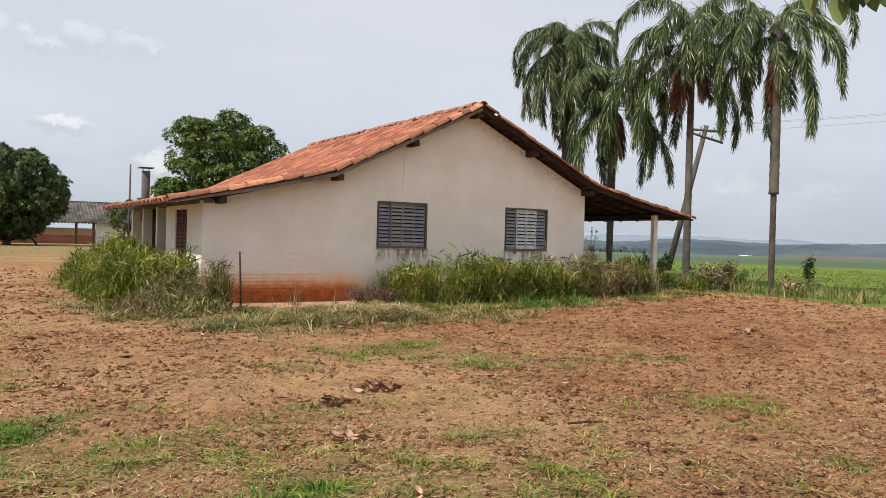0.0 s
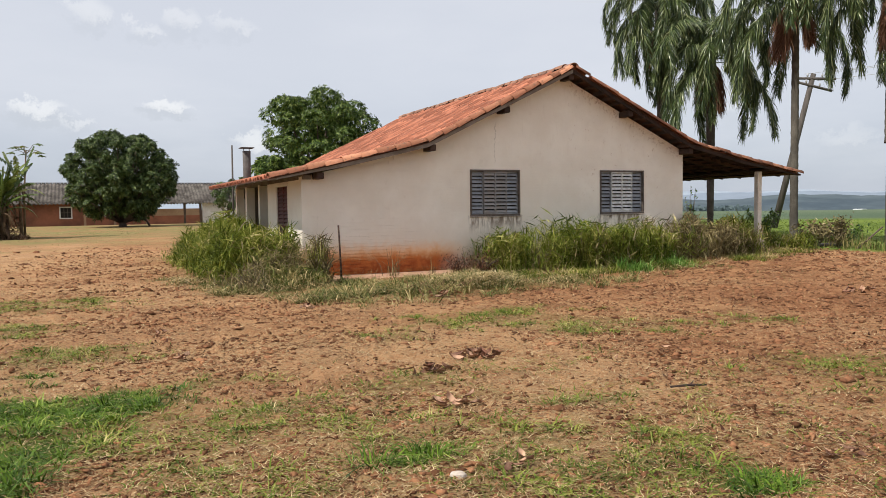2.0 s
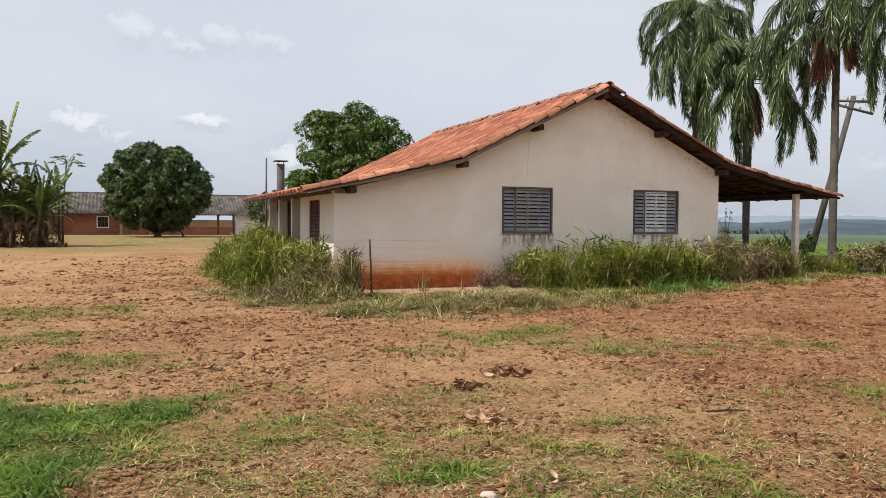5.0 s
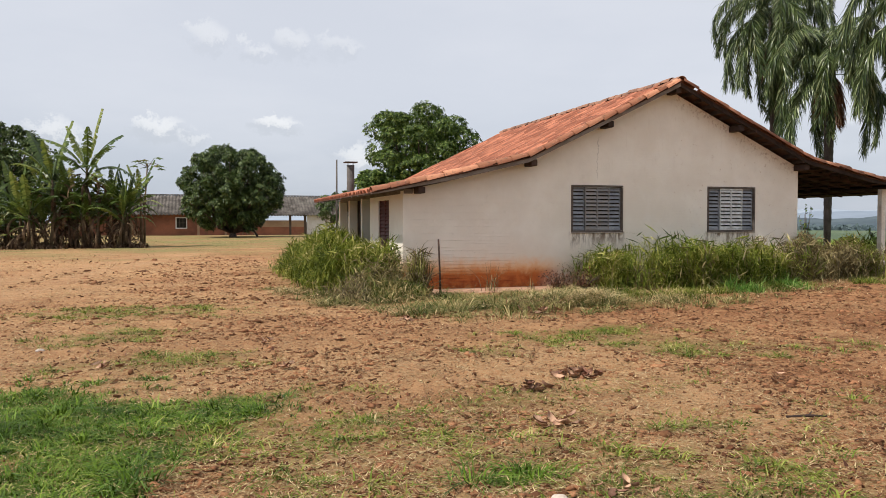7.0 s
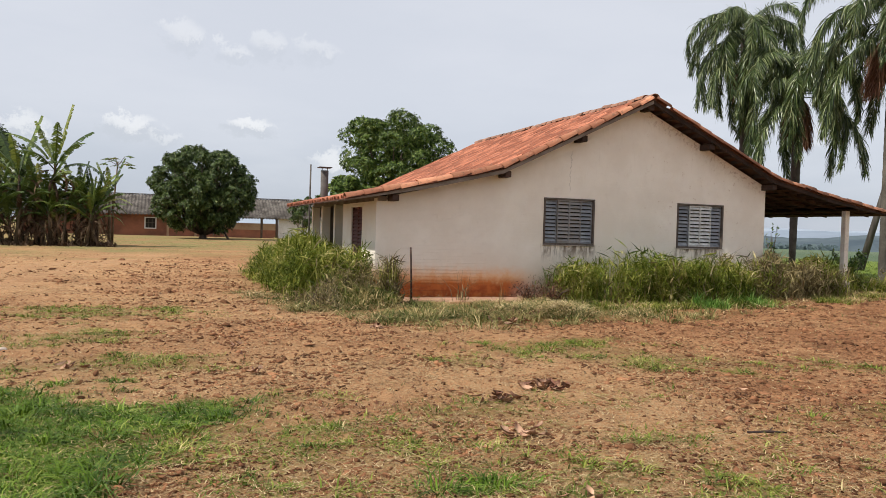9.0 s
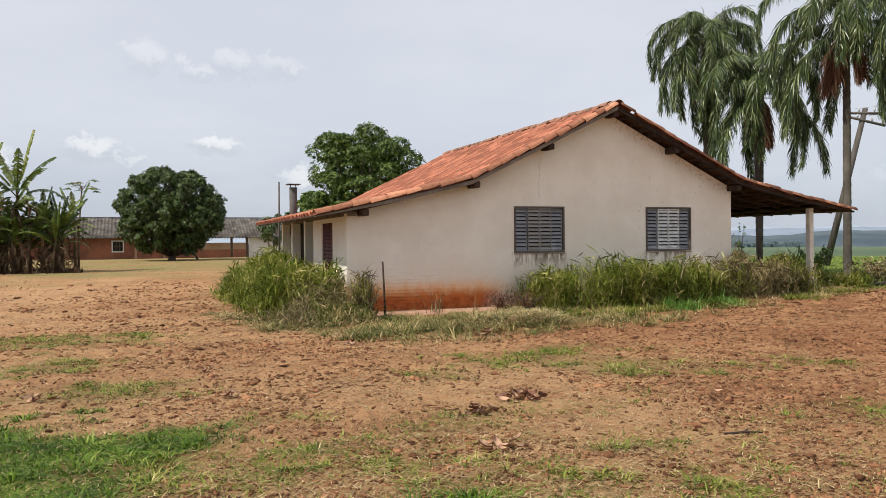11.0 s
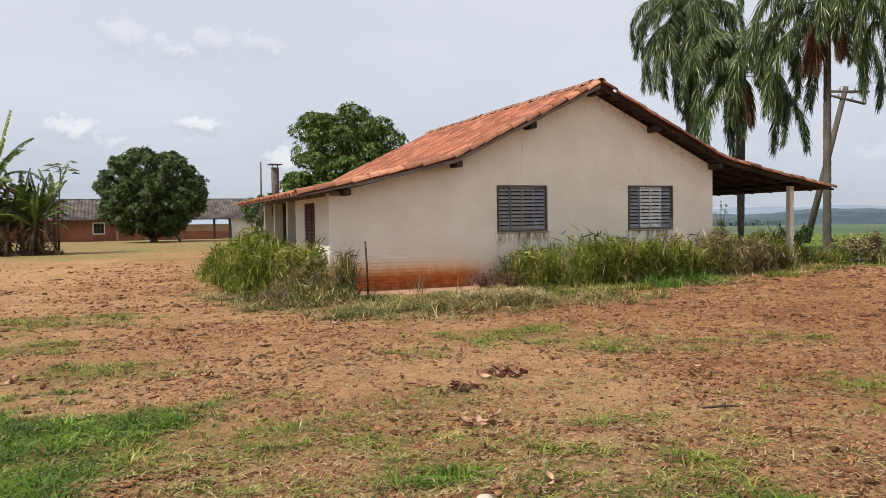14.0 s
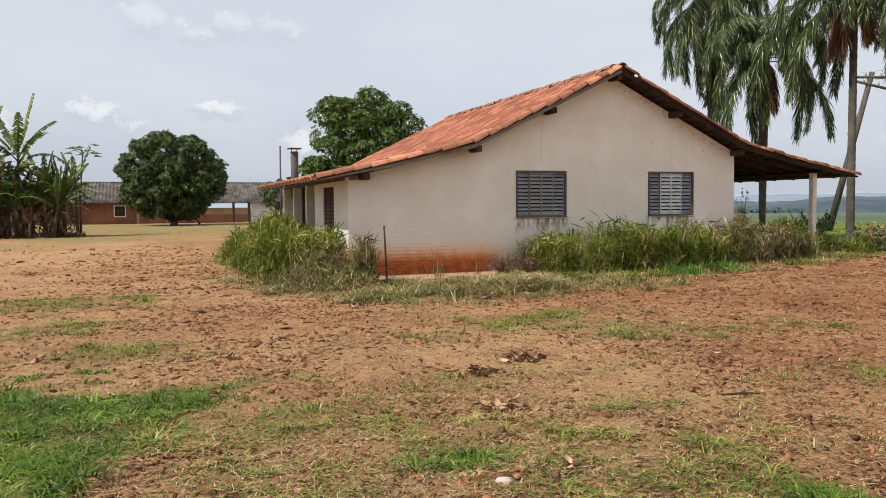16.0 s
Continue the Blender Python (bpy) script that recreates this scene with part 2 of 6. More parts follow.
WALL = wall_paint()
SOIL = ground_soil()
def clay(name, c1, c2, c3):
    """Fired clay: pieces differ in shade, with black lichen and pale bloom in blots."""
    m, n, geo = begin(name)
    where = geo.outputs["Position"]
    colour = n.mix(n.step(n.noise(where, 1.7, 4, 0.6), 0.35, 0.65), c1, c2)
    r = n.math("ADD", n.math("MULTIPLY", n.add("ShaderNodeObjectInfo").outputs["Random"], 0.5), n.math("MULTIPLY", geo.outputs["Random Per Island"], 0.5))
    colour = n.mix(n.step(r, 0.25, 0.75), n.mix(1.0, colour, (0.58, 0.55, 0.56), "MULTIPLY"), n.mix(1.0, colour, (1.30, 1.36, 1.42), "MULTIPLY"))
    blot = n.noise(where, 11.0, 5, 0.75)
    colour = n.mix(n.math("MULTIPLY", n.step(blot, 0.52, 0.66), 0.75), colour, c3)
    pale = n.noise(where, 19.0, 4, 0.7)
    colour = n.mix(n.math("MULTIPLY", n.step(pale, 0.58, 0.70), 0.4), colour, (0.62, 0.36, 0.24))
    return finish(n, m, colour, 0.85, n.math("ADD", blot, pale), 0.5, 0.008, spec=0.25)


TILE = clay("clay tile", (0.43, 0.155, 0.085), (0.345, 0.122, 0.07), (0.13, 0.075, 0.055))
CAP = clay("verge clay tile", (0.50, 0.225, 0.125), (0.42, 0.175, 0.10), (0.11, 0.07, 0.05))
RIDGE = plain("blackened ridge tile", (0.22, 0.13, 0.10), (0.33, 0.17, 0.11), 3.0, 30, 0.9, 0.5, 0.008, piece=0.25)
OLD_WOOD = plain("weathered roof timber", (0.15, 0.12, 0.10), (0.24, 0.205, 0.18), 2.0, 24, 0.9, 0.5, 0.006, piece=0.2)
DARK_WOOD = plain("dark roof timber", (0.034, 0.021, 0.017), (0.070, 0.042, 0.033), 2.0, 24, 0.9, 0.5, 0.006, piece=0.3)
# sheet below the tiles, darkened to paint shade into their gaps
DECK = plain("tile underside with gap shade", (0.11, 0.05, 0.032), (0.07, 0.035, 0.025), 2.5, 20, 0.95, 0.4, 0.01)
SHUTTER_DARK = plain("grey painted shutter steel", (0.22, 0.235, 0.26), (0.32, 0.335, 0.36), 4.0, 50, 0.6, 0.25, 0.003, piece=0.12)
SHUTTER_RUSTY = plain("brown-grey worn shutter steel", (0.25, 0.25, 0.255), (0.27, 0.235, 0.205), 5.0, 50, 0.65, 0.25, 0.003, piece=0.15)
SHUTTER_PALE = plain("pale worn shutter paint", (0.66, 0.67, 0.66), (0.46, 0.45, 0.43), 7.0, 40, 0.6, 0.3, 0.003, piece=0.10)
FRAME_GREY = plain("window frame paint", (0.13, 0.105, 0.09), (0.08, 0.062, 0.05), 6.0, 40, 0.7, 0.3, 0.003)
# near-black panel colour that stands for the lack of light indoors
DARKNESS = plain("unlit room", (0.02, 0.018, 0.016), (0.03, 0.027, 0.024), 2.0, 20, 0.9, 0.1, 0.003)
DOOR_RED = plain("red-brown louvre wood", (0.12, 0.034, 0.028), (0.07, 0.024, 0.022), 5.0, 40, 0.6, 0.3, 0.003, piece=0.2)
CEMENT = plain("stained cement", (0.42, 0.36, 0.31), (0.29, 0.24, 0.20), 2.5, 30, 0.95, 0.5, 0.008)
FLUE = plain("sooty grey cement", (0.12, 0.11, 0.105), (0.07, 0.063, 0.06), 3.0, 30, 0.95, 0.5, 0.008)
# render toned down so that the porch's shade sits in its colour
SHADED_RENDER = plain("bare render darkened for shade", (0.17, 0.14, 0.12), (0.11, 0.09, 0.075), 2.0, 30, 0.95, 0.5, 0.008)
SLAB = plain("soil-stained slab", (0.46, 0.28, 0.19), (0.36, 0.19, 0.12), 3.0, 30, 0.95, 0.5, 0.008)
POST_PAINT = plain("peeling post paint", (0.86, 0.80, 0.72), (0.70, 0.62, 0.54), 3.0, 30, 0.9, 0.5, 0.006)
RUST = plain("rusty iron", (0.045, 0.026, 0.020), (0.085, 0.045, 0.032), 9.0, 60, 0.8, 0.5, 0.003, metal=0.3)
POLE_WOOD = plain("grey pole wood", (0.065, 0.056, 0.05), (0.115, 0.10, 0.09), 1.2, 18, 0.95, 0.6, 0.01, stretch=(6, 6, 0.6))
PALM_BARK = plain("ringed palm bark", (0.075, 0.066, 0.054), (0.135, 0.122, 0.10), 2.0, 24, 0.95, 0.8, 0.015)
PALM_LOW = plain("dark lower palm bark", (0.058, 0.047, 0.039), (0.10, 0.083, 0.070), 2.5, 26, 0.95, 0.8, 0.015)
BARK = plain("tree bark", (0.085, 0.062, 0.048), (0.14, 0.105, 0.085), 2.5, 20, 0.95, 0.7, 0.02)
FIBRE = plain("weathered corrugated fibre cement", (0.055, 0.046, 0.040), (0.175, 0.155, 0.138), 1.1, 4.0, 0.95, 0.4, 0.01)
BRICK_FAR = plain("red brick wall", (0.31, 0.125, 0.075), (0.17, 0.075, 0.05), 0.5, 8.0, 0.95, 0.4, 0.01, piece=0.15)
ROUGHCAST = plain("ochre rough render", (0.42, 0.29, 0.19), (0.33, 0.21, 0.13), 0.6, 8.0, 0.95, 0.4, 0.01)
WHITEWASH = plain("whitewash", (0.74, 0.73, 0.72), (0.62, 0.60, 0.58), 0.7, 8.0, 0.9, 0.3, 0.01)
STRAW = blade_stuff("dry straw", ((0.0, (0.18, 0.105, 0.052)), (0.5, (0.40, 0.27, 0.135)), (1.0, (0.62, 0.48, 0.27))), 0.1, 0.8)
HAY = blade_stuff("bleached hay", ((0.0, (0.28, 0.19, 0.085)), (0.5, (0.55, 0.42, 0.21)), (1.0, (0.76, 0.63, 0.38))), 0.2, 0.7)
ROT = blade_stuff("rotted leaf", ((0.0, (0.04, 0.014, 0.007)), (0.7, (0.13, 0.05, 0.025)), (1.0, (0.27, 0.15, 0.09))), 0.1, 0.9)
CLOD = plain("soil clod", (0.115, 0.050, 0.027), (0.30, 0.145, 0.074), 3.0, 40, 0.95, 0.7, 0.012, island=0.45, spec=0.05)
DRY_LEAF = plain("dry fallen leaf", (0.15, 0.065, 0.04), (0.43, 0.27, 0.175), 7.0, 60, 0.8, 0.4, 0.004, island=0.4)
TALL = blade_stuff("tall grass", ((0.0, (0.024, 0.038, 0.005)), (0.32, (0.080, 0.112, 0.012)), (0.60, (0.20, 0.235, 0.034)), (0.82, (0.41, 0.39, 0.10)), (1.0, (0.74, 0.63, 0.33))), 0.28, 0.55, 1.1, 0.15)
SEEDY = blade_stuff("grass gone to seed", ((0.0, (0.045, 0.036, 0.018)), (0.35, (0.14, 0.105, 0.055)), (0.7, (0.31, 0.25, 0.11)), (1.0, (0.60, 0.51, 0.28))), 0.2, 0.6, 1.4)
MOWN = blade_stuff("mown grass", ((0.0, (0.028, 0.046, 0.010)), (0.4, (0.115, 0.135, 0.034)), (0.65, (0.32, 0.26, 0.105)), (1.0, (0.64, 0.50, 0.27))), 0.2, 0.6, 1.3, 0.15)
TURF = blade_stuff("short green grass", ((0.0, (0.016, 0.036, 0.003)), (0.4, (0.060, 0.120, 0.008)), (0.8, (0.16, 0.25, 0.022)), (1.0, (0.42, 0.44, 0.11))), 0.12, 0.55, 2.2, 0.2)
TUFT = blade_stuff("dull green tuft", ((0.0, (0.035, 0.055, 0.008)), (0.45, (0.12, 0.17, 0.020)), (0.8, (0.29, 0.31, 0.06)), (1.0, (0.58, 0.48, 0.21))), 0.15, 0.6, 2.0, 0.15)
WEED = blade_stuff("bright weed", ((0.0, (0.05, 0.13, 0.018)), (0.6, (0.16, 0.32, 0.05)), (1.0, (0.32, 0.46, 0.12))), 0.4, 0.5)
CROP = blade_stuff("young crop", ((0.0, (0.095, 0.145, 0.020)), (1.0, (0.24, 0.295, 0.055))), 0.3, 0.5)
MANGO = blade_stuff("mango leaf", ((0.0, (0.020, 0.038, 0.010)), (0.5, (0.052, 0.088, 0.020)), (0.8, (0.11, 0.16, 0.042)), (1.0, (0.22, 0.26, 0.10))), 0.15, 0.42, None, 0.3)
LEAFY = blade_stuff("bright tree leaf", ((0.0, (0.018, 0.040, 0.008)), (0.45, (0.060, 0.108, 0.018)), (0.8, (0.145, 0.215, 0.038)), (1.0, (0.28, 0.34, 0.09))), 0.2, 0.42, None, 0.3)
# the palest stop paints silvery glints into single leaflets
FROND = blade_stuff("palm leaflet", ((0.0, (0.016, 0.032, 0.010)), (0.5, (0.055, 0.090, 0.024)), (0.8, (0.13, 0.175, 0.055)), (1.0, (0.36, 0.40, 0.21))), 0.18, 0.34, None, 0.45)
FROND_DEAD = blade_stuff("dead palm leaflet", ((0.0, (0.10, 0.045, 0.028)), (1.0, (0.26, 0.14, 0.085))), 0.12, 0.8)
BANANA = blade_stuff("banana leaf", ((0.0, (0.030, 0.055, 0.012)), (0.5, (0.095, 0.145, 0.028)), (0.85, (0.25, 0.29, 0.07)), (1.0, (0.46, 0.42, 0.15))), 0.25, 0.36, None, 0.4, 0.7)
BANANA_DEAD = blade_stuff("withered banana leaf", ((0.0, (0.045, 0.027, 0.018)), (0.6, (0.14, 0.088, 0.052)), (1.0, (0.36, 0.26, 0.15))), 0.15, 0.8, None, 0.2, 0.7)
BANANA_STEM = plain("banana stem", (0.085, 0.065, 0.035), (0.19, 0.125, 0.075), 1.5, 14, 0.8, 0.4, 0.01)
GLASS_CAP = plain("grey insulator", (0.35, 0.35, 0.36), (0.45, 0.45, 0.46), 6.0, 30, 0.3, 0.1, 0.003)
WIRE = plain("wire", (0.42, 0.43, 0.45), (0.50, 0.51, 0.53), 3.0, 30, 0.6, 0.1, 0.003)
STONE = plain("pale stone", (0.55, 0.48, 0.42), (0.44, 0.36, 0.30), 12.0, 60, 0.9, 0.5, 0.004)
# distance haze is mixed into the base colours of the land across the valley
HILL = plain("haze-blue wooded slope", (0.045, 0.066, 0.084), (0.085, 0.112, 0.125), 0.011, 0.06, 1.0, 0.0, 0.01)
HAZE_HILL = plain("haze-blue far range", (0.185, 0.225, 0.28), (0.205, 0.245, 0.30), 0.0012, 0.006, 1.0, 0.0, 0.01)
HAZE_FAR = plain("haze-paled farthest range", (0.27, 0.315, 0.375), (0.28, 0.325, 0.385), 0.0008, 0.004, 1.0, 0.0, 0.01)
EARTH_FAR = plain("haze-dulled ploughed field", (0.125, 0.088, 0.092), (0.155, 0.112, 0.112), 0.01, 0.05, 1.0, 0.0, 0.01)


# ---------------------------------------------------------------- builders
def part(name, bm, material, parent, label=""):
    """Links a bmesh as one mesh object under a thing or a part."""
    mesh = bpy.data.meshes.new(name)
    bm.to_mesh(mesh)
    bm.free()
    mesh.materials.append(material)
    ob = new(name, mesh)
    ob.parent = parent
    if parent is not None and parent.matrix_basis.translation.length:
        ob.matrix_parent_inverse = Matrix.Translation(-parent.matrix_basis.translation)
    return tagged(ob, label)


def share(name, mesh, parent, m=None):
    ob = new(name, mesh)
    ob.parent = parent
    if m is not None:
        ob.matrix_basis = m
    return ob


def thing(name, label, category, group="", kind="", at=(0, 0, 0)):
    ob = new(name)
    ob.location = at
    ob.empty_display_size = 0.2
    return tagged(ob, label, category, group, kind)


def np_mesh(name, verts, tris, material, masks=None):
    mesh = bpy.data.meshes.new(name)
    verts, tris = np.asarray(verts, np.float32).reshape(-1, 3), np.asarray(tris, np.int32)
    side = tris.shape[1]
    mesh.vertices.add(len(verts))
    mesh.vertices.foreach_set("co", verts.ravel())
    mesh.loops.add(tris.size)
    mesh.loops.foreach_set("vertex_index", tris.ravel())
    mesh.polygons.add(len(tris))
    mesh.polygons.foreach_set("loop_start", np.arange(0, tris.size, side, dtype=np.int32))
    for key, values in (masks or {}).items():
        mesh.attributes.new(key, "FLOAT", "POINT").data.foreach_set("value", np.asarray(values, np.float32))
    mesh.update(calc_edges=True)
    mesh.materials.append(material)
    return mesh


def box(bm, x0, x1, y0, y1, z0, z1, m=None):
    made = bmesh.ops.create_cube(bm, size=1.0)["verts"]
    for v in made:
        v.co = Vector(((x0 + x1) / 2 + v.co.x * (x1 - x0), (y0 + y1) / 2 + v.co.y * (y1 - y0), (z0 + z1) / 2 + v.co.z * (z1 - z0)))
        if m is not None:
            v.co = m @ v.co
    return made


def soften(bm, width=0.008):
    bmesh.ops.bevel(bm, geom=bm.edges[:], offset=width, segments=1, affect="EDGES")
    return bm


def boxed(x0, x1, y0, y1, z0, z1, width=0.006):
    bm = bmesh.new()
    box(bm, x0, x1, y0, y1, z0, z1)
    return soften(bm, width) if width else bm


def prism(bm, outline, y0, y1):
    """A flat outline of (x, z) with a depth from y0 to y1."""
    a = [bm.verts.new((x, y0, z)) for x, z in outline]
    b = [bm.verts.new((x, y1, z)) for x, z in outline]
    bm.faces.new(a)
    bm.faces.new(b[::-1])
    for k in range(len(outline)):
        j = (k + 1) % len(outline)
        bm.faces.new((a[k], b[k], b[j], a[j]))
    bmesh.ops.recalc_face_normals(bm, faces=bm.faces[:])
    return bm


def tube(bm, spine, radii, sides=8):
    """A round limb along the points of a spine."""
    rings = []
    for k, p in enumerate(spine):
        p = Vector(p)
        ahead = (Vector(spine[min(k + 1, len(spine) - 1)]) - Vector(spine[max(k - 1, 0)])).normalized()
        side = ahead.cross(Vector((0.31, 0.95, 0.02))).normalized()
        if side.length < 0.1:
            side = Vector((1, 0, 0))
        up = ahead.cross(side)
        rings.append([bm.verts.new(p + (side * math.cos(a) + up * math.sin(a)) * radii[k]) for a in (2 * math.pi * s / sides for s in range(sides))])
    for a, b in zip(rings, rings[1:]):
        for s in range(sides):
            f = bm.faces.new((a[s], a[(s + 1) % sides], b[(s + 1) % sides], b[s]))
            f.smooth = True
    bm.faces.new(rings[0][::-1])
    bm.faces.new(rings[-1])
    return bm


rng = np.random.default_rng(7)


def vnoise(x, y, seed=0):
    """Smooth noise from 0 to 1 on a grid of side 1."""
    xi, yi = np.floor(x).astype(np.int64), np.floor(y).astype(np.int64)
    fx, fy = x - xi, y - yi
    fx, fy = fx * fx * (3 - 2 * fx), fy * fy * (3 - 2 * fy)

    def h(a, b):
        v = (a * 374761393 + b * 668265263 + seed * 982451653) & 0x7FFFFFFF
        v = ((v ^ (v >> 13)) * 1274126177) & 0x7FFFFFFF
        return ((v ^ (v >> 16)) & 0xFFFF) / 65535.0

    return (h(xi, yi) * (1 - fx) + h(xi + 1, yi) * fx) * (1 - fy) + (h(xi, yi + 1) * (1 - fx) + h(xi + 1, yi + 1) * fx) * fy


def ease(v, low, high):
    t = np.clip((np.asarray(v, float) - low) / (high - low), 0, 1)
    return t * t * (3 - 2 * t)


def leaves_mesh(name, centres, normals, size, material, slim=0.36, droop=0.5):
    """Small folded leaves, each a diamond with a bent middle, roughly facing along the normals."""
    n = len(centres)
    size = np.asarray(size) * rng.uniform(0.65, 1.25, n)
    nrm = normals + rng.normal(0, 0.45, (n, 3))
    nrm /= np.linalg.norm(nrm, axis=1, keepdims=True)
    ref = rng.normal(0, 1, (n, 3)) - np.array([0, 0, droop * 2])
    along = ref - (ref * nrm).sum(1, keepdims=True) * nrm
    along /= np.linalg.norm(along, axis=1, keepdims=True)
    side = np.cross(nrm, along)
    L, W = size[:, None], (size * slim)[:, None]
    verts = np.stack([centres - along * L * 0.5, centres + side * W * 0.5 - nrm * W * 0.15, centres + along * L * 0.5 - nrm * L * 0.12, centres - side * W * 0.5 - nrm * W * 0.15], 1).reshape(-1, 3)
    tris = (np.arange(n)[:, None, None] * 4 + np.array([(0, 1, 2), (0, 2, 3)])).reshape(-1, 3)
    return np_mesh(name, verts, tris, material)


# ---------------------------------------------------------------- ground
YARD = (-8.0, -16.0)


def lie(x, y):
    """Height of the land without its clods."""
    x, y = np.asarray(x, float), np.asarray(y, float)
    z = 0.14 * ease(x, 2.0, 9.0) * ease(y, -9.0, -1.0) + 0.10 * (vnoise(x / 6, y / 6, 3) - 0.5) * ease(np.hypot(x + 8, y + 16), 2, 12) * (1 - ease(np.hypot(x, y + 1), 9, 3))
    far = np.hypot(x + 8, y + 16)
    return z - 10.0 * ease(far, 140, 330) * ease(x, 5, 60)


def blob(x, y, spots, edge=0.35):
    """1 inside uneven patches (x, y, radius along x, radius along y), 0 outside."""
    out = np.zeros_like(np.asarray(x, float))
    wob = 0.65 * (vnoise(x * 1.3, y * 1.3, 11) - 0.5) + 0.7 * (vnoise(x * 4.2, y * 4.2, 12) - 0.5) + 0.35 * (vnoise(x * 11.0, y * 11.0, 13) - 0.5)
    for cx, cy, a, b in spots:
        d = np.hypot((x - cx) / a, (y - cy) / b) + wob
        out = np.maximum(out, 1 - ease(d, 1 - edge, 1 + edge))
    return out


TURF_SPOTS = ((-9.6, -10.2, 1.2, 1.3), (-8.4, -9.75, 0.85, 0.55), (-9.4, -11.4, 1.1, 0.8), (-10.9, -9.7, 1.0, 1.0), (-6.4, -11.85, 0.34, 0.18), (-4.95, -13.1, 0.28, 0.13))
THIN_SPOTS = ((-9.3, -5.3, 0.7, 0.6), (-8.8, -7.5, 1.0, 0.5), (-7.3, -9.45, 0.45, 0.2), (-7.25, -10.5, 0.6, 0.35), (-7.6, -11.0, 0.7, 0.5), (-6.65, -11.05, 0.3, 0.25), (-5.1, -7.9, 0.35, 0.35), (-2.7, -8.0, 0.6, 0.8), (-1.9, -8.3, 0.3, 0.8),
              (-1.9, -8.9, 0.25, 0.5), (-0.2, -8.7, 0.32, 0.35), (-2.6, -6.6, 0.55, 0.35), (-5.3, -10.8, 0.3, 0.2), (-4.7, -11.25, 0.3, 0.2), (-5.5, -11.9, 0.8, 0.45), (-5.8, -10.2, 0.45, 0.25), (-3.05, -13.0, 0.2, 0.25), (-2.0, -11.2, 0.7, 0.45), (-9.0, -2.5, 1.4, 0.9), (-7.2, -12.4, 1.0, 0.6), (-6.2, -12.0, 0.9, 0.5), (-6.0, -12.6, 1.6, 0.4), (-7.1, -11.5, 1.0, 0.5), (-6.5, -11.3, 0.9, 0.4), (-8.0, -10.6, 0.9, 0.6), (-3.6, -7.2, 1.0, 0.6), (-1.9, -8.3, 1.0, 0.5), (-2.9, -7.5, 1.2, 0.6))


def mow_edge(x):
    """The line at which the uncut margin before the house gives way to bare soil."""
    return np.interp(x, [-7.2, -6.5, -5.8, -5.0, -3.0, 0.2, 3.4, 7.8, 10.5], [2.0, -1.6, -3.4, -4.6, -4.9, -4.7, -3.4, -1.9, -0.6])


def masks_at(x, y):
    margin = ease(y - mow_edge(x) + 1.2 * (vnoise(x * 0.9, y * 0.9, 21) - 0.5), -0.5, 0.8) * ease(x, -7.4, -6.2) * (1 - ease(x, 9.5, 11.0)) * (1 - ease(y, 9, 12))
    turf = np.maximum(blob(x, y, TURF_SPOTS) * (0.6 + 0.4 * ease(vnoise(x * 2.3, y * 2.3, 64), 0.1, 0.4)), 0.30 * blob(x, y, THIN_SPOTS, 0.5))
    turf = np.maximum(turf, 0.18 * margin)
    lawn = ease(y + 14 * (vnoise(x / 5, y / 5, 5) - 0.5) + 8 * (vnoise(x / 1.6, y / 1.6, 15) - 0.5), 14, 34) * (1 - ease(x, 11, 16))
    edge = 10.6 + 0.35 * np.clip(-1.0 - y, 0, 30) + 1.2 * (vnoise(x * 0.5, y * 0.5, 6) - 0.5)
    crop = ease(x - edge, -0.4, 0.8)
    far = ease(np.hypot(x + 8, y + 16), 62, 72) * crop
    straw = np.clip(0.40 + 0.9 * (vnoise(x * 0.45, y * 0.6, 8) - 0.35) + 0.3 * ease(-y, 8, 12) + 0.35 * ease(-x, 6, 11) - 0.45 * ease(x, -5, 1) + 0.45 * ease(x + 0.35 * y, 4.5, 9.5), 0, 1)
    lane = np.interp(y, [-6.0, -0.4, 8.3, 20.0, 34.0], [-14.5, -12.7, -11.9, -9.6, -8.6])
    beside = np.abs(np.abs(x - lane) - 0.75) + 0.35 * (vnoise(x * 1.1, y * 0.5, 9) - 0.5)
    track = (1 - ease(beside, 0.25, 0.65)) * ease(y, -7.0, -2.0) * (1 - ease(y, 26, 38))
    bare = (1 - np.clip(turf + lawn + crop, 0, 1)) * (1 - 0.8 * track)
    return dict(track=track, turf=turf * (1 - crop), lawn=lawn, crop=crop, far=far, straw=straw), bare


def clods_at(x, y):
    ridge = 1 - np.abs(2 * vnoise(x * 3.1 + 0.4 * vnoise(x * 2, y * 2, 30), y * 3.9, 31) - 1)
    small = 1 - np.abs(2 * vnoise(x * 9.0, y * 11.0, 32) - 1)
    row = 0.5 + 0.5 * np.sin((y * 0.94 - x * 0.34) * 2 * math.pi / 0.85 + 3 * vnoise(x * 0.4, y * 0.4, 33))
    rough = 0.45 + 0.75 * vnoise(x * 0.35, y * 0.35, 34)
    return rough * (0.040 * ridge ** 2 + 0.022 * small ** 2 + 0.018 * row) - 0.03


def height(x, y):
    _, bare = masks_at(x, y)
    return lie(x, y) + clods_at(x, y) * (0.25 + 0.75 * bare) * (1 - ease(np.hypot(x + 8, y + 16), 45, 90))


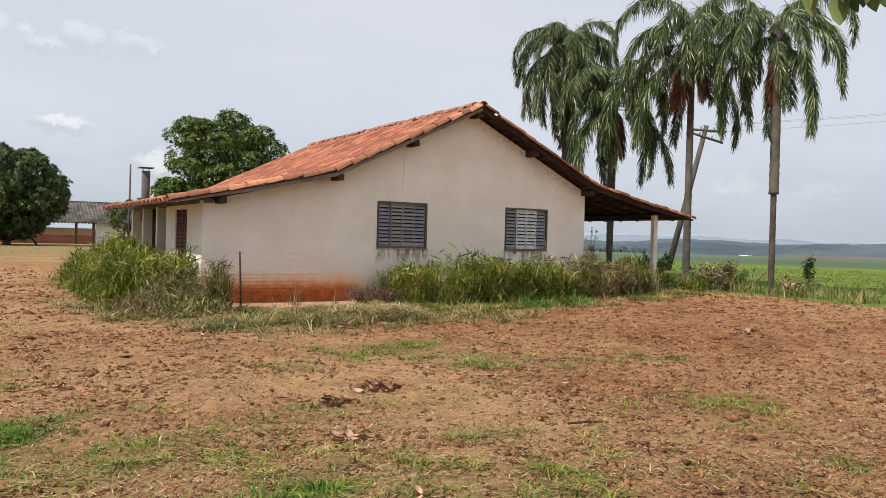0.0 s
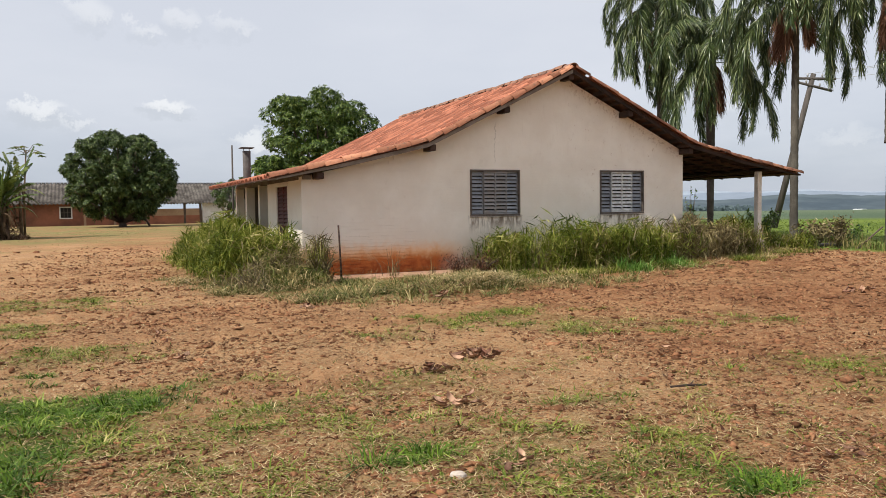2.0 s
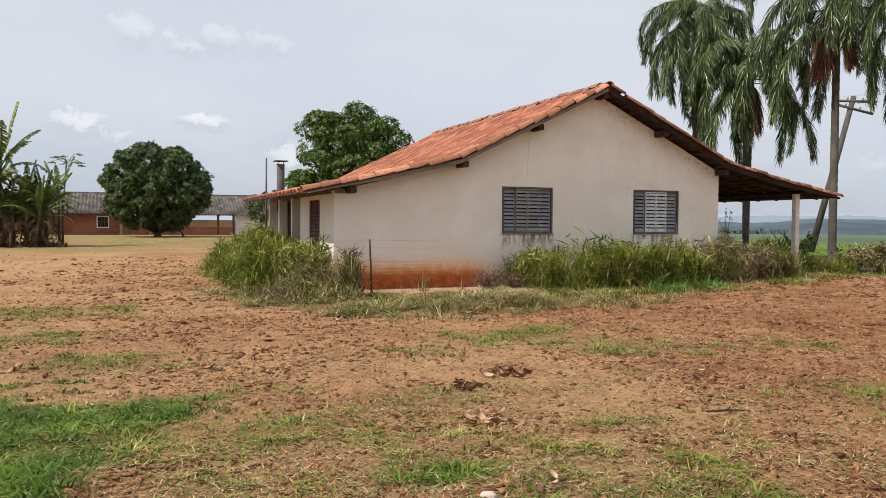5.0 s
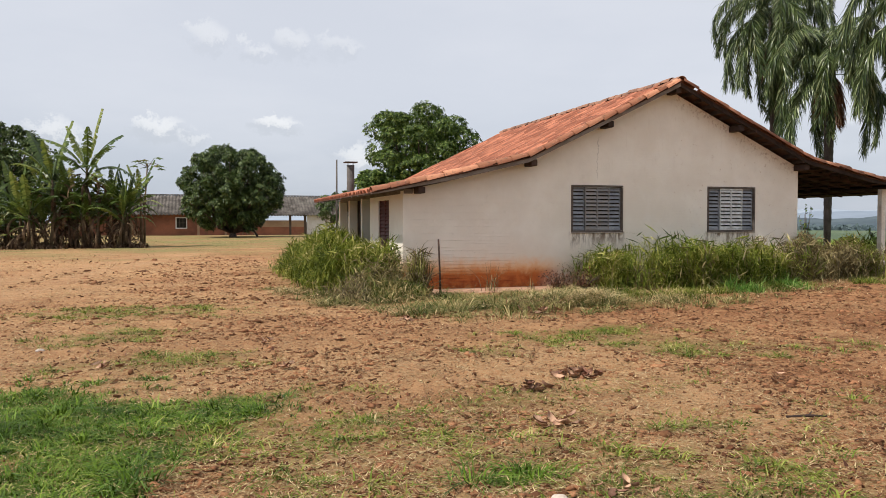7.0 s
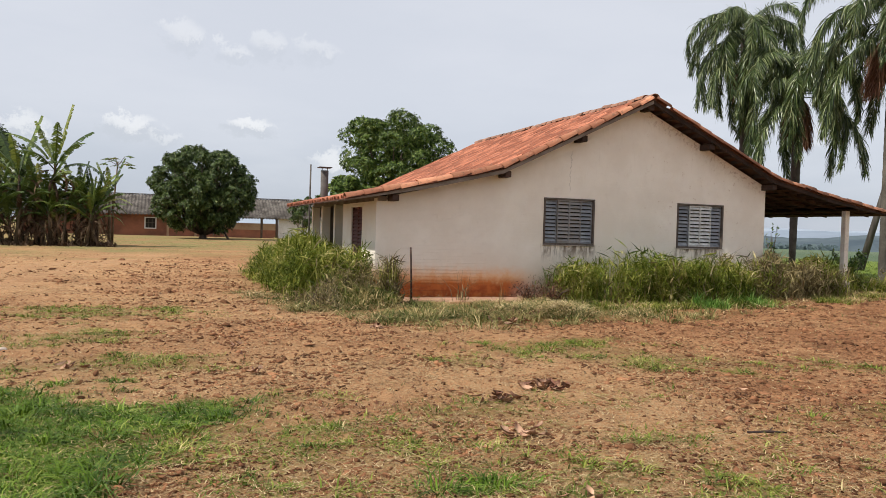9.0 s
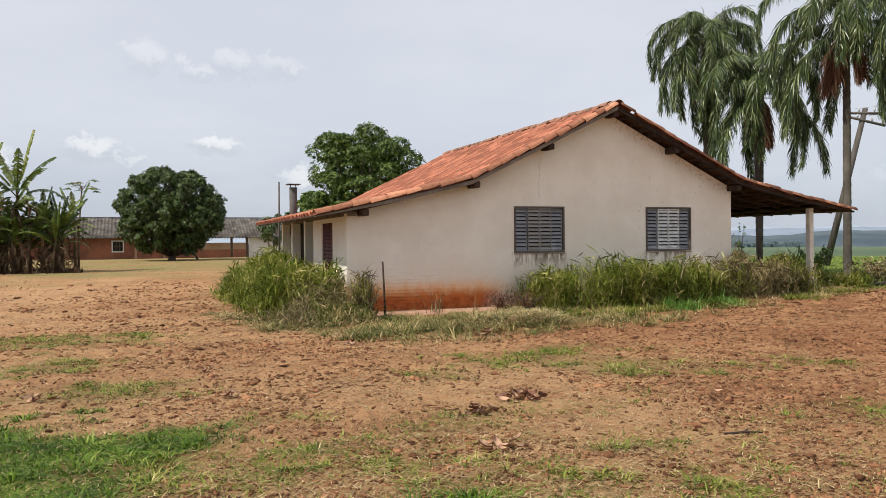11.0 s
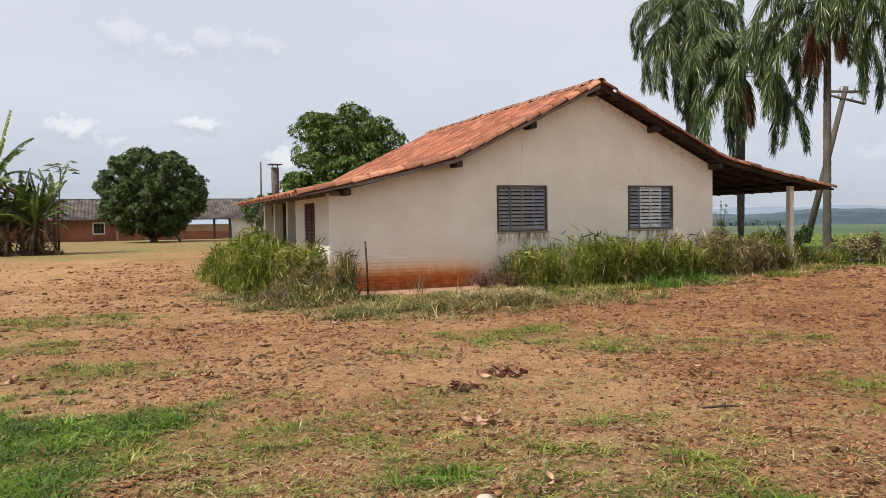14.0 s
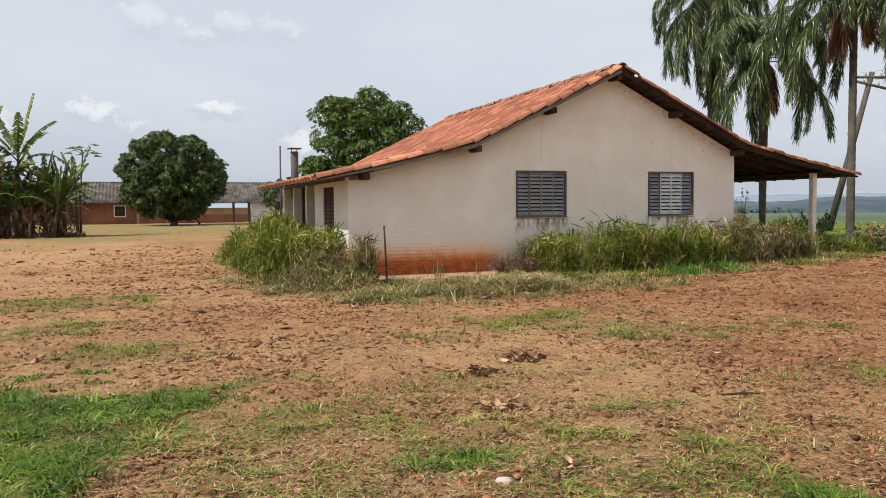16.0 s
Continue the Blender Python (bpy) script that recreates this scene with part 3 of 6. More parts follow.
def ground():
    near = 2.2 * 1.0125 ** np.arange(0, 250)
    radii = np.concatenate([[0.002, 0.3, 0.8, 1.4], near, near[-1] * 1.06 ** np.arange(1, 79)])
    yaw = np.radians(np.concatenate([np.arange(-75, 28, 0.16), np.arange(28, 285, 3.0)]))
    r, a = np.meshgrid(radii, yaw, indexing="ij")
    x, y = YARD[0] - r * np.sin(a), YARD[1] + r * np.cos(a)
    x, y = x.ravel(), y.ravel()
    verts = np.stack([x, y, height(x, y)], 1)
    rows, cols = len(radii), len(yaw)
    i, j = np.meshgrid(np.arange(rows - 1), np.arange(cols), indexing="ij")
    i, j, k = i.ravel(), j.ravel(), ((j + 1) % cols).ravel()
    quads = np.stack([i * cols + j, i * cols + k, (i + 1) * cols + k, (i + 1) * cols + j], 1)[:, ::-1]
    masks, _ = masks_at(x, y)
    mesh = np_mesh("ground", verts, quads, SOIL, masks)
    mesh.polygons.foreach_set("use_smooth", np.ones(len(quads), bool))
    tagged(new("ground", mesh), "red tilled soil with dry stubble and green turf patches", "ground", kind="structure")


ground()


def backdrop(name, label, material, far, yaw0, yaw1, low, base_level, seed, rise, step=0.25):
    """A range of hills far away: a long ridge with a slope towards the viewer and one behind."""
    yaw = np.radians(np.arange(yaw0, yaw1, step))
    top = base_level + rise * (0.6 * vnoise(np.degrees(yaw) * 0.16, yaw * 0, seed) + 0.3 * vnoise(np.degrees(yaw) * 0.5, yaw * 0, seed + 1) + 0.1 * vnoise(np.degrees(yaw) * 2.0, yaw * 0, seed + 2))
    rows = []
    for f, share_ in ((0.80, 0.0), (0.88, 0.45), (0.95, 0.82), (1.0, 1.0), (1.15, 0.5)):
        rows.append(np.stack([YARD[0] - far * f * np.sin(yaw), YARD[1] + far * f * np.cos(yaw), low + (top - low) * share_], 1))
    verts, c = np.concatenate(rows), len(yaw)
    i, j = np.meshgrid(np.arange(len(rows) - 1), np.arange(c - 1), indexing="ij")
    i, j = i.ravel(), j.ravel()
    mesh = np_mesh(name, verts, np.stack([i * c + j + 1, i * c + j, (i + 1) * c + j, (i + 1) * c + j + 1], 1), material)
    mesh.polygons.foreach_set("use_smooth", np.ones(len(mesh.polygons), bool))
    return tagged(new(name, mesh), label, "hills", kind="structure")


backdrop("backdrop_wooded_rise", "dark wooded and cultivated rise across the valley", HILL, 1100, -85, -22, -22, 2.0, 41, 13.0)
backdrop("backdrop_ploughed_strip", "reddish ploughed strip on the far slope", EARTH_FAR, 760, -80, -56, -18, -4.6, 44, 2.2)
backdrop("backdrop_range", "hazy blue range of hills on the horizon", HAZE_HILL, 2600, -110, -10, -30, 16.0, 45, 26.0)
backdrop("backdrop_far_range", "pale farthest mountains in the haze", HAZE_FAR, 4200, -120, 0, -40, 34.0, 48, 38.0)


def far_barn(x, y, wide, tall):
    z = float(lie(np.array([x]), np.array([y]))[0])
    b = thing("far_barn", "tiny white farm shed far across the valley", "shed", "far sheds", at=(x, y, z))
    part("wall", boxed(x - wide / 2, x + wide / 2, y - 4, y + 4, z - 0.5, z + tall, 0.05), FAR_WHITE, b)
    bm = bmesh.new()
    prism(bm, [(x - wide / 2 - 0.5, z + tall), (x + wide / 2 + 0.5, z + tall), (x + wide / 2, z + tall + 1.0), (x - wide / 2, z + tall + 1.0)], y - 4.5, y + 4.5)
    part("roof", bm, FAR_WHITE, b)


# these leaves carry the blue of distance haze in their own colour
FAR_GREEN = blade_stuff("haze-blue far tree", ((0.0, (0.05, 0.075, 0.085)), (1.0, (0.095, 0.13, 0.135))), 0.1, 0.8)
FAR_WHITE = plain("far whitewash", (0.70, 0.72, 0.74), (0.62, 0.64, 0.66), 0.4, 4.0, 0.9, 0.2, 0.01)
far_barn(554.0, 401.0, 4.6, 4.4)
far_barn(900.0, 600.0, 14.0, 10.5)


def far_woods():
    """A plantation beyond the porch, and hedgerows along the edges of the far fields."""
    r = np.random.default_rng(77)
    near_n, row_n = 1700, 14000
    yaw = np.radians(np.concatenate([r.uniform(-47, -34, near_n), r.uniform(-84, -34, row_n)]))
    row = np.concatenate([np.zeros(near_n, int), r.integers(1, 5, row_n)])
    bend = 40 * vnoise(np.degrees(yaw) * 0.12, row * 9.0, 80)
    far = np.where(row == 0, r.uniform(150, 175, len(yaw)), np.choose(row, [0, 430, 500, 590, 690]) + bend + r.normal(0, 2.0, len(yaw)))
    keep = (row == 0) | (vnoise(np.degrees(yaw) * 0.35, row * 7.0, 78) > 0.45)
    yaw, far, row = yaw[keep], far[keep], row[keep]
    x, y = YARD[0] - far * np.sin(yaw), YARD[1] + far * np.cos(yaw)
    size = np.where(row == 0, r.uniform(0.5, 1.2, len(x)), r.uniform(0.5, 1.3, len(x)) * far / 500)
    tall = np.where(row == 0, 1.0, 2.2 * vnoise(np.degrees(yaw) * 3.0, row * 5.0, 82))
    z = lie(x, y) + r.uniform(0.1, 1.0, len(x)) * tall
    up = np.stack([np.sin(yaw) * 0.6, -np.cos(yaw) * 0.6, np.full(len(x), 0.7)], 1)
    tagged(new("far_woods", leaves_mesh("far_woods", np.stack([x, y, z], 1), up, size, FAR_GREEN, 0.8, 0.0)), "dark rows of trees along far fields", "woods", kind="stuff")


far_woods()

# ---------------------------------------------------------------- the farmhouse
RIDGE_X, RIDGE_Z, BACK, LEAN_BACK = 2.58, 4.84, 10.6, 8.05
PROFILE = ((-4.78, 2.19), (-3.0, 2.575), (-1.25, 2.99), (2.58, 4.84), (6.30, 3.12), (8.2, 2.72), (10.3, 2.36))


def roof_z(x):
    return float(np.interp(x, [p[0] for p in PROFILE], [p[1] for p in PROFILE]))


def wall_top(x):
    return roof_z(x) - 0.20


house = thing("farmhouse", "low white farmhouse with orange clay tile gable roof and overgrown porch", "house")


def strip(bm, x0, x1, z0, z1, y0, y1):
    """Wall between x0 and x1 from z0 up to z1, or up to the roof where z1 is None."""
    xs = [x0] + [p[0] for p in PROFILE if x0 < p[0] < x1] + [x1]
    top = [(x, wall_top(x) if z1 is None else z1) for x in xs]
    return prism(bm, [(x0, z0), (x1, z0)] + top[::-1], y0, y1)


WIN = ((0.0, 1.345, 1.25, 2.345), (3.685, 5.08, 1.245, 2.355))
bm = bmesh.new()
strip(bm, -1.35, 0.0, -0.3, None, 0, 0.2)
for x0, x1, z0, z1 in WIN:
    strip(bm, x0, x1, -0.3, z0, 0, 0.2)
    strip(bm, x0, x1, z1, None, 0, 0.2)
strip(bm, WIN[0][1], WIN[1][0], -0.3, None, 0, 0.2)
strip(bm, WIN[1][1], 6.395, -0.3, None, 0, 0.2)
bmesh.ops.remove_doubles(bm, verts=bm.verts[:], dist=0.0005)
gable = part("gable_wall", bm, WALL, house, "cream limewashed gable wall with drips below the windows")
bm = bmesh.new()
strip(bm, -4.0, -3.78, -0.3, None, -0.012, 0.2)
part("corner_pillar", bm, WALL, house)
bm = bmesh.new()
strip(bm, -3.78, -1.35, -0.3, None, 0.010, 0.2)
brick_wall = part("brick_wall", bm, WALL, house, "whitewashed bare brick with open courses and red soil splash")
for name, x in (("side_wall", 6.195),):
    part(name, boxed(x, x + 0.2, 0.2, BACK - 0.4, -0.3, wall_top(x + 0.2) - 0.02, 0), WALL, house)
bm = bmesh.new()
strip(bm, -2.2, 6.395, -0.3, None, BACK - 0.4, BACK - 0.2)
part("back_wall", bm, WALL, house)
# long side: wall with the door, then the open porch with its pillars
bm = bmesh.new()
box(bm, -4.0, -3.82, 0.2, 1.16, -0.3, 2.10)
box(bm, -4.0, -3.82, 2.38, 3.35, -0.3, 2.10)
box(bm, -4.0, -3.82, 1.16, 2.38, 2.05, 2.10)
part("long_wall", bm, WALL, house)
part("wall_plate", boxed(-3.98, -3.80, -0.1, 7.98, 2.10, 2.20), OLD_WOOD, house)
part("inner_wall", boxed(-2.2, -2.0, 0.2, BACK - 0.4, -0.3, 2.6, 0), SHADED_RENDER, house, "grey unpainted porch wall, darkened for the shade inside")
# added wall at the porch's far end, keeps daylight out
part("added_porch_wall", boxed(-3.66, -2.2, 7.8, 7.95, -0.3, 2.2, 0), SHADED_RENDER, house)
part("porch_end_wall", boxed(-3.82, -2.2, 3.15, 3.35, -0.3, 2.2, 0), SHADED_RENDER, house)
for y in (4.40, 6.20, 7.80):
    part("porch_pillar", boxed(-4.0, -3.76, y, y + 0.16, -0.2, 2.12, 0.01), WALL, house)
part("porch_low_wall", boxed(-3.98, -3.84, 4.56, 7.80, -0.2, 0.55, 0.01), WALL, house)
part("slab", boxed(-3.95, -0.6, -0.95, -0.014, -0.25, 0.035, 0.02), SLAB, house, "red-stained cement apron")


def door():
    d = part("door", boxed(-3.95, -3.91, 1.22, 2.32, 0.05, 2.0, 0.004), DOOR_RED, house, "closed red-brown louvred door")
    bm = bmesh.new()
    box(bm, -4.015, -3.90, 1.155, 1.22, 0.0, 2.06)
    box(bm, -4.015, -3.90, 2.32, 2.385, 0.0, 2.06)
    box(bm, -4.015, -3.90, 1.22, 2.32, 2.0, 2.06)
    part("door_frame", soften(bm), WALL, d)
    for y in (1.22, 1.72, 2.24):
        part("stile", boxed(-3.985, -3.95, y, y + 0.08, 0.05, 2.0, 0.004), DOOR_RED, d)
    m = bmesh.new()
    box(m, -0.028, 0.0, 0.0, 0.43, -0.035, 0.035, pose(0, 0, 0, 0, 28, 0))
    mesh = bpy.data.meshes.new("slat")
    m.to_mesh(mesh)
    m.free()
    mesh.materials.append(DOOR_RED)
    for y in (1.30, 1.81):
        for k in range(21):
            share("slat", mesh, d, pose(-3.952, y, 0.15 + k * 0.088))


door()


def shutter_window(x0, x1, z0, z1, pale):
    """Steel window with four shutter leaves of slats, the middle pair set forward."""
    bm = bmesh.new()
    f = 0.045
    for a in ((x0, x1, z1 - f, z1), (x0, x1, z0, z0 + f), (x0, x0 + f, z0 + f, z1 - f), (x1 - f, x1, z0 + f, z1 - f)):
        box(bm, a[0] + 0.002, a[1] - 0.002, -0.025, 0.12, a[2] + 0.002, a[3] - 0.002)
    w = part("window", soften(bm, 0.004), FRAME_GREY, house, "closed steel window with pale worn louvred shutters" if pale else "closed steel window with grey louvred shutters")
    part("backing", boxed(x0 + 0.02, x1 - 0.02, 0.10, 0.12, z0 + 0.02, z1 - 0.02, 0), DARKNESS, w)
    bm = bmesh.new()
    box(bm, x0 - 0.01, x1 + 0.01, -0.032, 0.0, z0 - 0.022, z0 - 0.002)
    part("sill", soften(bm, 0.006), CEMENT, w)
    inner, gap = (x1 - x0 - 2 * f) / 4, 0.018
    for c in range(4):
        a = x0 + f + c * inner
        middle = c in (1, 2)
        y = 0.0 if middle else 0.045
        mat = (SHUTTER_PALE if pale else SHUTTER_RUSTY) if middle else SHUTTER_DARK
        bm = bmesh.new()
        for b in ((a, a + gap, z0 + f, z1 - f), (a + inner - gap, a + inner, z0 + f, z1 - f), (a + gap, a + inner - gap, z1 - f - 0.03, z1 - f), (a + gap, a + inner - gap, z0 + f, z0 + f + 0.03)):
            box(bm, b[0], b[1], y - 0.008, y + 0.022, b[2] + 0.001, b[3] - 0.001)
        part("leaf_frame", bm, mat, w)
        m = bmesh.new()
        box(m, gap + 0.001, inner - gap - 0.001, -0.004, 0.004, -0.038, 0.038, pose(0, 0, 0, -36, 0, 0))
        mesh = bpy.data.meshes.new("slat")
        m.to_mesh(mesh)
        m.free()
        mesh.materials.append(mat)
        count = 11
        for k in range(count):
            share("slat", mesh, w, pose(a, y + 0.012, z0 + f + 0.065 + k * (z1 - z0 - 2 * f - 0.13) / (count - 1), rng.normal(0, 2.0), 0, 0))


shutter_window(*WIN[0], False)
shutter_window(*WIN[1], True)

# right porch
bm = bmesh.new()
box(bm, 9.10, 9.25, -0.05, 0.10, -0.1, 2.36)
part("porch_post", soften(bm, 0.012), POST_PAINT, house, "peeling white post")
part("post_foot", boxed(9.04, 9.31, -0.11, 0.16, -0.2, 0.42, 0.02), CEMENT, house)
for y in (5.2, 10.0):
    part("porch_post", boxed(9.10, 9.25, y, y + 0.15, -0.1, 2.36, 0.012), POST_PAINT, house)
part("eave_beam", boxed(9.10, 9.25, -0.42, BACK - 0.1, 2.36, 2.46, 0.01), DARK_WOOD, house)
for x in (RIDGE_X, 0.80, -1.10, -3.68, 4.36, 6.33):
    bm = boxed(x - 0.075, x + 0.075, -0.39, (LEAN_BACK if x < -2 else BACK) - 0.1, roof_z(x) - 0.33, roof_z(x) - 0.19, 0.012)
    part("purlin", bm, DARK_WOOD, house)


def roof():
    left = [p for p in PROFILE if p[0] <= RIDGE_X]
    right = [p for p in PROFILE if p[0] >= RIDGE_X]
    bm = bmesh.new()
    low, main = [p for p in left if p[0] <= -1.2], [p for p in left if p[0] >= -1.3]
    for side, back in ((low, LEAN_BACK), (main, BACK), (right, BACK)):
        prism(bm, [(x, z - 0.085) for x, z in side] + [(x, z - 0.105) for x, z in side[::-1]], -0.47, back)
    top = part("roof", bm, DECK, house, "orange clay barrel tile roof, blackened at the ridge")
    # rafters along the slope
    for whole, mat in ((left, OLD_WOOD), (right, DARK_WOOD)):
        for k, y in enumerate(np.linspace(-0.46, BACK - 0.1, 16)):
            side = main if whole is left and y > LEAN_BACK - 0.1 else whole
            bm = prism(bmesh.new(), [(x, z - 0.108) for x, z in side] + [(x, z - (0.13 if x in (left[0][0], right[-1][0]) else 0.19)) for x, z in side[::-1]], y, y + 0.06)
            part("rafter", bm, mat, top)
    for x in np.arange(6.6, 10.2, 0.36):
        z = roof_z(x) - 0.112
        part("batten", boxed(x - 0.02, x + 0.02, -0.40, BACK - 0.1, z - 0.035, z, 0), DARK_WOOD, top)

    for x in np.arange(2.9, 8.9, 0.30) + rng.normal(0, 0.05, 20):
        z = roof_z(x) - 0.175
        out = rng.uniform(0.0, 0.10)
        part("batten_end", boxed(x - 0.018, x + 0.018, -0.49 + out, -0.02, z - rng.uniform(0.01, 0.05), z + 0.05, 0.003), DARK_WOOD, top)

    def barrel(radius0, radius1, length, sides=6):
        v, f = [], []
        for k, (along, radius) in enumerate(((0.0, radius0), (length, radius1))):
            for layer in (0.0, 0.014):
                for s in range(sides + 1):
                    a = math.pi * s / sides
                    v.append((along, -math.cos(a) * (radius - layer), math.sin(a) * (radius - layer) * 0.85))
        c = sides + 1
        for s in range(sides):
            f += [(s + 1, s, 2 * c + s, 2 * c + s + 1), (s, s + 1, c + s + 1, c + s), (c + s, c + s + 1, 3 * c + s + 1, 3 * c + s)]
        return np.array(v), np.array(f)

    def courses(side, span=0.40):
        """Where the tiles begin along a slope from its eave to the ridge: place and tilt."""
        pts = side if side[0][0] < RIDGE_X - 1 else side[::-1]
        seg = [math.dist(a, b) for a, b in zip(pts, pts[1:])]
        run, out = np.cumsum([0] + seg), []
        stops = list(np.arange(0.0, run[-1] - 0.62, span)) + [run[-1] - 0.46]
        for s in stops:
            x = float(np.interp(s, run, [p[0] for p in pts]))
            z = float(np.interp(s, run, [p[1] for p in pts]))
            e = min(s + span, run[-1])
            x2, z2 = float(np.interp(e, run, [p[0] for p in pts])), float(np.interp(e, run, [p[1] for p in pts]))
            out.append((x, z, x2, z2))
        return out

    vt, ft = barrel(0.092, 0.074, 0.46)
    vc, fc = barrel(0.136, 0.096, 0.44, 8)
    tile_mesh = np_mesh("tile", vt, ft, TILE)
    cap_mesh = np_mesh("verge_tile", vc, fc, CAP)
    for mesh in (tile_mesh, cap_mesh):
        mesh.polygons.foreach_set("use_smooth", np.ones(len(mesh.polygons), bool))
    loose_v, loose_f, count = [], [], 0
    for side in (left, right):
        for x, z, x2, z2 in courses(side):
            way = Vector((x2 - x, 0, z2 - z)).normalized()
            across = Vector((0, 1, 0)) if x2 > x else Vector((0, -1, 0))
            up = way.cross(across)
            turn = Matrix((way, across, up)).transposed().to_4x4()
            for c, y in enumerate(np.arange(-0.44, (LEAN_BACK if x < -1.5 else BACK) - 0.05, 0.195)):
                jog = Vector((rng.normal(0, 0.012), rng.normal(0, 0.010), rng.normal(0, 0.007) + 0.004))
                m = Matrix.Translation(Vector((x, y, z - 0.085)) + jog) @ turn @ pose(0, 0, 0, rng.normal(0, 2.0), -3.0 + rng.normal(0, 0.6), rng.normal(0, 1.6))
                if c == 0:
                    share("verge_tile", cap_mesh, top, m)
                elif c < 6 and side is left and x > -5:
                    share("tile", tile_mesh, top, m)
                    count += 1
                elif c < 4 and side is right:
                    share("tile", tile_mesh, top, m)
                else:
                    a = np.array(m)
                    loose_f.append(ft + len(loose_v) * len(vt))
                    loose_v.append(vt @ a[:3, :3].T + a[:3, 3])
    mesh = np_mesh("tile_field", np.concatenate(loose_v), np.concatenate(loose_f), TILE)
    mesh.polygons.foreach_set("use_smooth", np.ones(len(mesh.polygons), bool))
    rest = share("tile_field", mesh, top)
    tagged(rest, kind="stuff")
    # added strip that closes the open tile ends to one dark line
    part("eave_mortar", boxed(-4.74, -4.66, -0.46, LEAN_BACK - 0.02, roof_z(-4.7) - 0.10, roof_z(-4.7) - 0.02, 0.01), RIDGE, top, "dark filler strip added under the eave tile ends")
    vr, fr = barrel(0.125, 0.10, 0.42, 8)
    ridge_mesh = np_mesh("ridge_tile", vr, fr, RIDGE)
    ridge_mesh.polygons.foreach_set("use_smooth", np.ones(len(ridge_mesh.polygons), bool))
    for y in np.arange(-0.50, BACK - 0.2, 0.36):
        share("ridge_tile", ridge_mesh, top, pose(RIDGE_X + rng.normal(0, 0.008), y, RIDGE_Z - 0.045 + rng.normal(0, 0.006), 0, rng.normal(-3, 1.0), 90 + rng.normal(0, 2)))


roof()
# flue behind the roof
bm = bmesh.new()
tube(bm, [(-3.70, 7.6, 1.8), (-3.70, 7.6, 2.6), (-3.70, 7.6, 3.25)], [0.115, 0.115, 0.12], 12)
flue = part("chimney", bm, FLUE, house, "grey round cement flue with a flat metal cap")
part("cap", boxed(-3.90, -3.50, 7.4, 7.8, 3.33, 3.355, 0.005), POLE_WOOD, flue)
for dx in (-0.08, 0.08):
    part("stay", boxed(-3.70 + dx - 0.01, -3.70 + dx + 0.01, 7.59, 7.61, 3.25, 3.33, 0), POLE_WOOD, flue)
bm = tube(bmesh.new(), [(-3.80, 9.6, 0.0), (-3.80, 9.6, 2.0), (-3.79, 9.6, 3.58)], [0.03, 0.03, 0.025], 8)
part("aerial_mast", bm, POLE_WOOD, house, "thin grey mast")


def bricks():
    """Courses of painted brick that stand proud of the wall behind."""
    long, course, gap = 0.235, 0.076, 0.007
    kinds = []
    for filled in (0.0012, 0.0035, 0.0065, 0.0125):
        m = bmesh.new()
        box(m, 0, long - 0.0004, -0.026, 0.0, 0, course - filled)
        soften(m, 0.0010)
        mesh = bpy.data.meshes.new("brick")
        m.to_mesh(mesh)
        m.free()
        mesh.materials.append(WALL)
        kinds.append(mesh)
    loose = bmesh.new()
    made = 0
    for row in range(int(2.75 / course)):
        z = -0.05 + row * course
        x = -3.779 + (row % 2) * long / 2
        if row % 2 and z + course < wall_top(-3.775) - 0.02:
            box(loose, -3.779, x - 0.0006, -0.004, 0.012, z, z + course - gap)
        while x < -1.355:
            end = min(x + long - 0.0006, -1.352)
            fits = z + course < wall_top(x) - 0.02
            if fits and end - x > 0.05:
                jut = 0.022 + rng.normal(0, 0.0004)
                if end - x > long - 0.004 and made < 290 and row > 0:
                    open_joint = 2.1 * float(vnoise(np.array([x * 1.4 + row * 5.3]), np.array([row * 0.37]), 41)[0]) + rng.normal(0, 0.35) + (1.3 if row < 9 else 0.0 if row < 20 else -0.7)
                    share("brick", kinds[int(np.clip(open_joint, 0, 3))], brick_wall, pose(x, jut, z + rng.normal(0, 0.0008), rng.normal(0, 0.5), 0, 0))
                    made += 1
                else:
                    box(loose, x, end, jut - 0.026, 0.022, z, z + course - 0.003)
            x += long
    cut = share("cut_bricks", bpy.data.meshes.new("cut_bricks"), brick_wall)
    loose.to_mesh(cut.data)
    loose.free()
    cut.data.materials.append(WALL)
    tagged(cut, kind="stuff")


bricks()

# iron stake before the wall
stake = thing("iron_stake", "thin rusty iron stake stuck upright before the wall", "stake", at=(-3.46, -0.98, 0.0))
part("rod", tube(bmesh.new(), [(-3.455, -0.98, -0.1), (-3.475, -0.975, 0.55), (-3.50, -0.97, 1.14)], [0.022, 0.020, 0.018], 8), RUST, stake)
part("foot", tube(bmesh.new(), [(-3.455, -0.98, 0.0), (-3.455, -0.98, 0.06)], [0.07, 0.035], 8), RUST, stake)


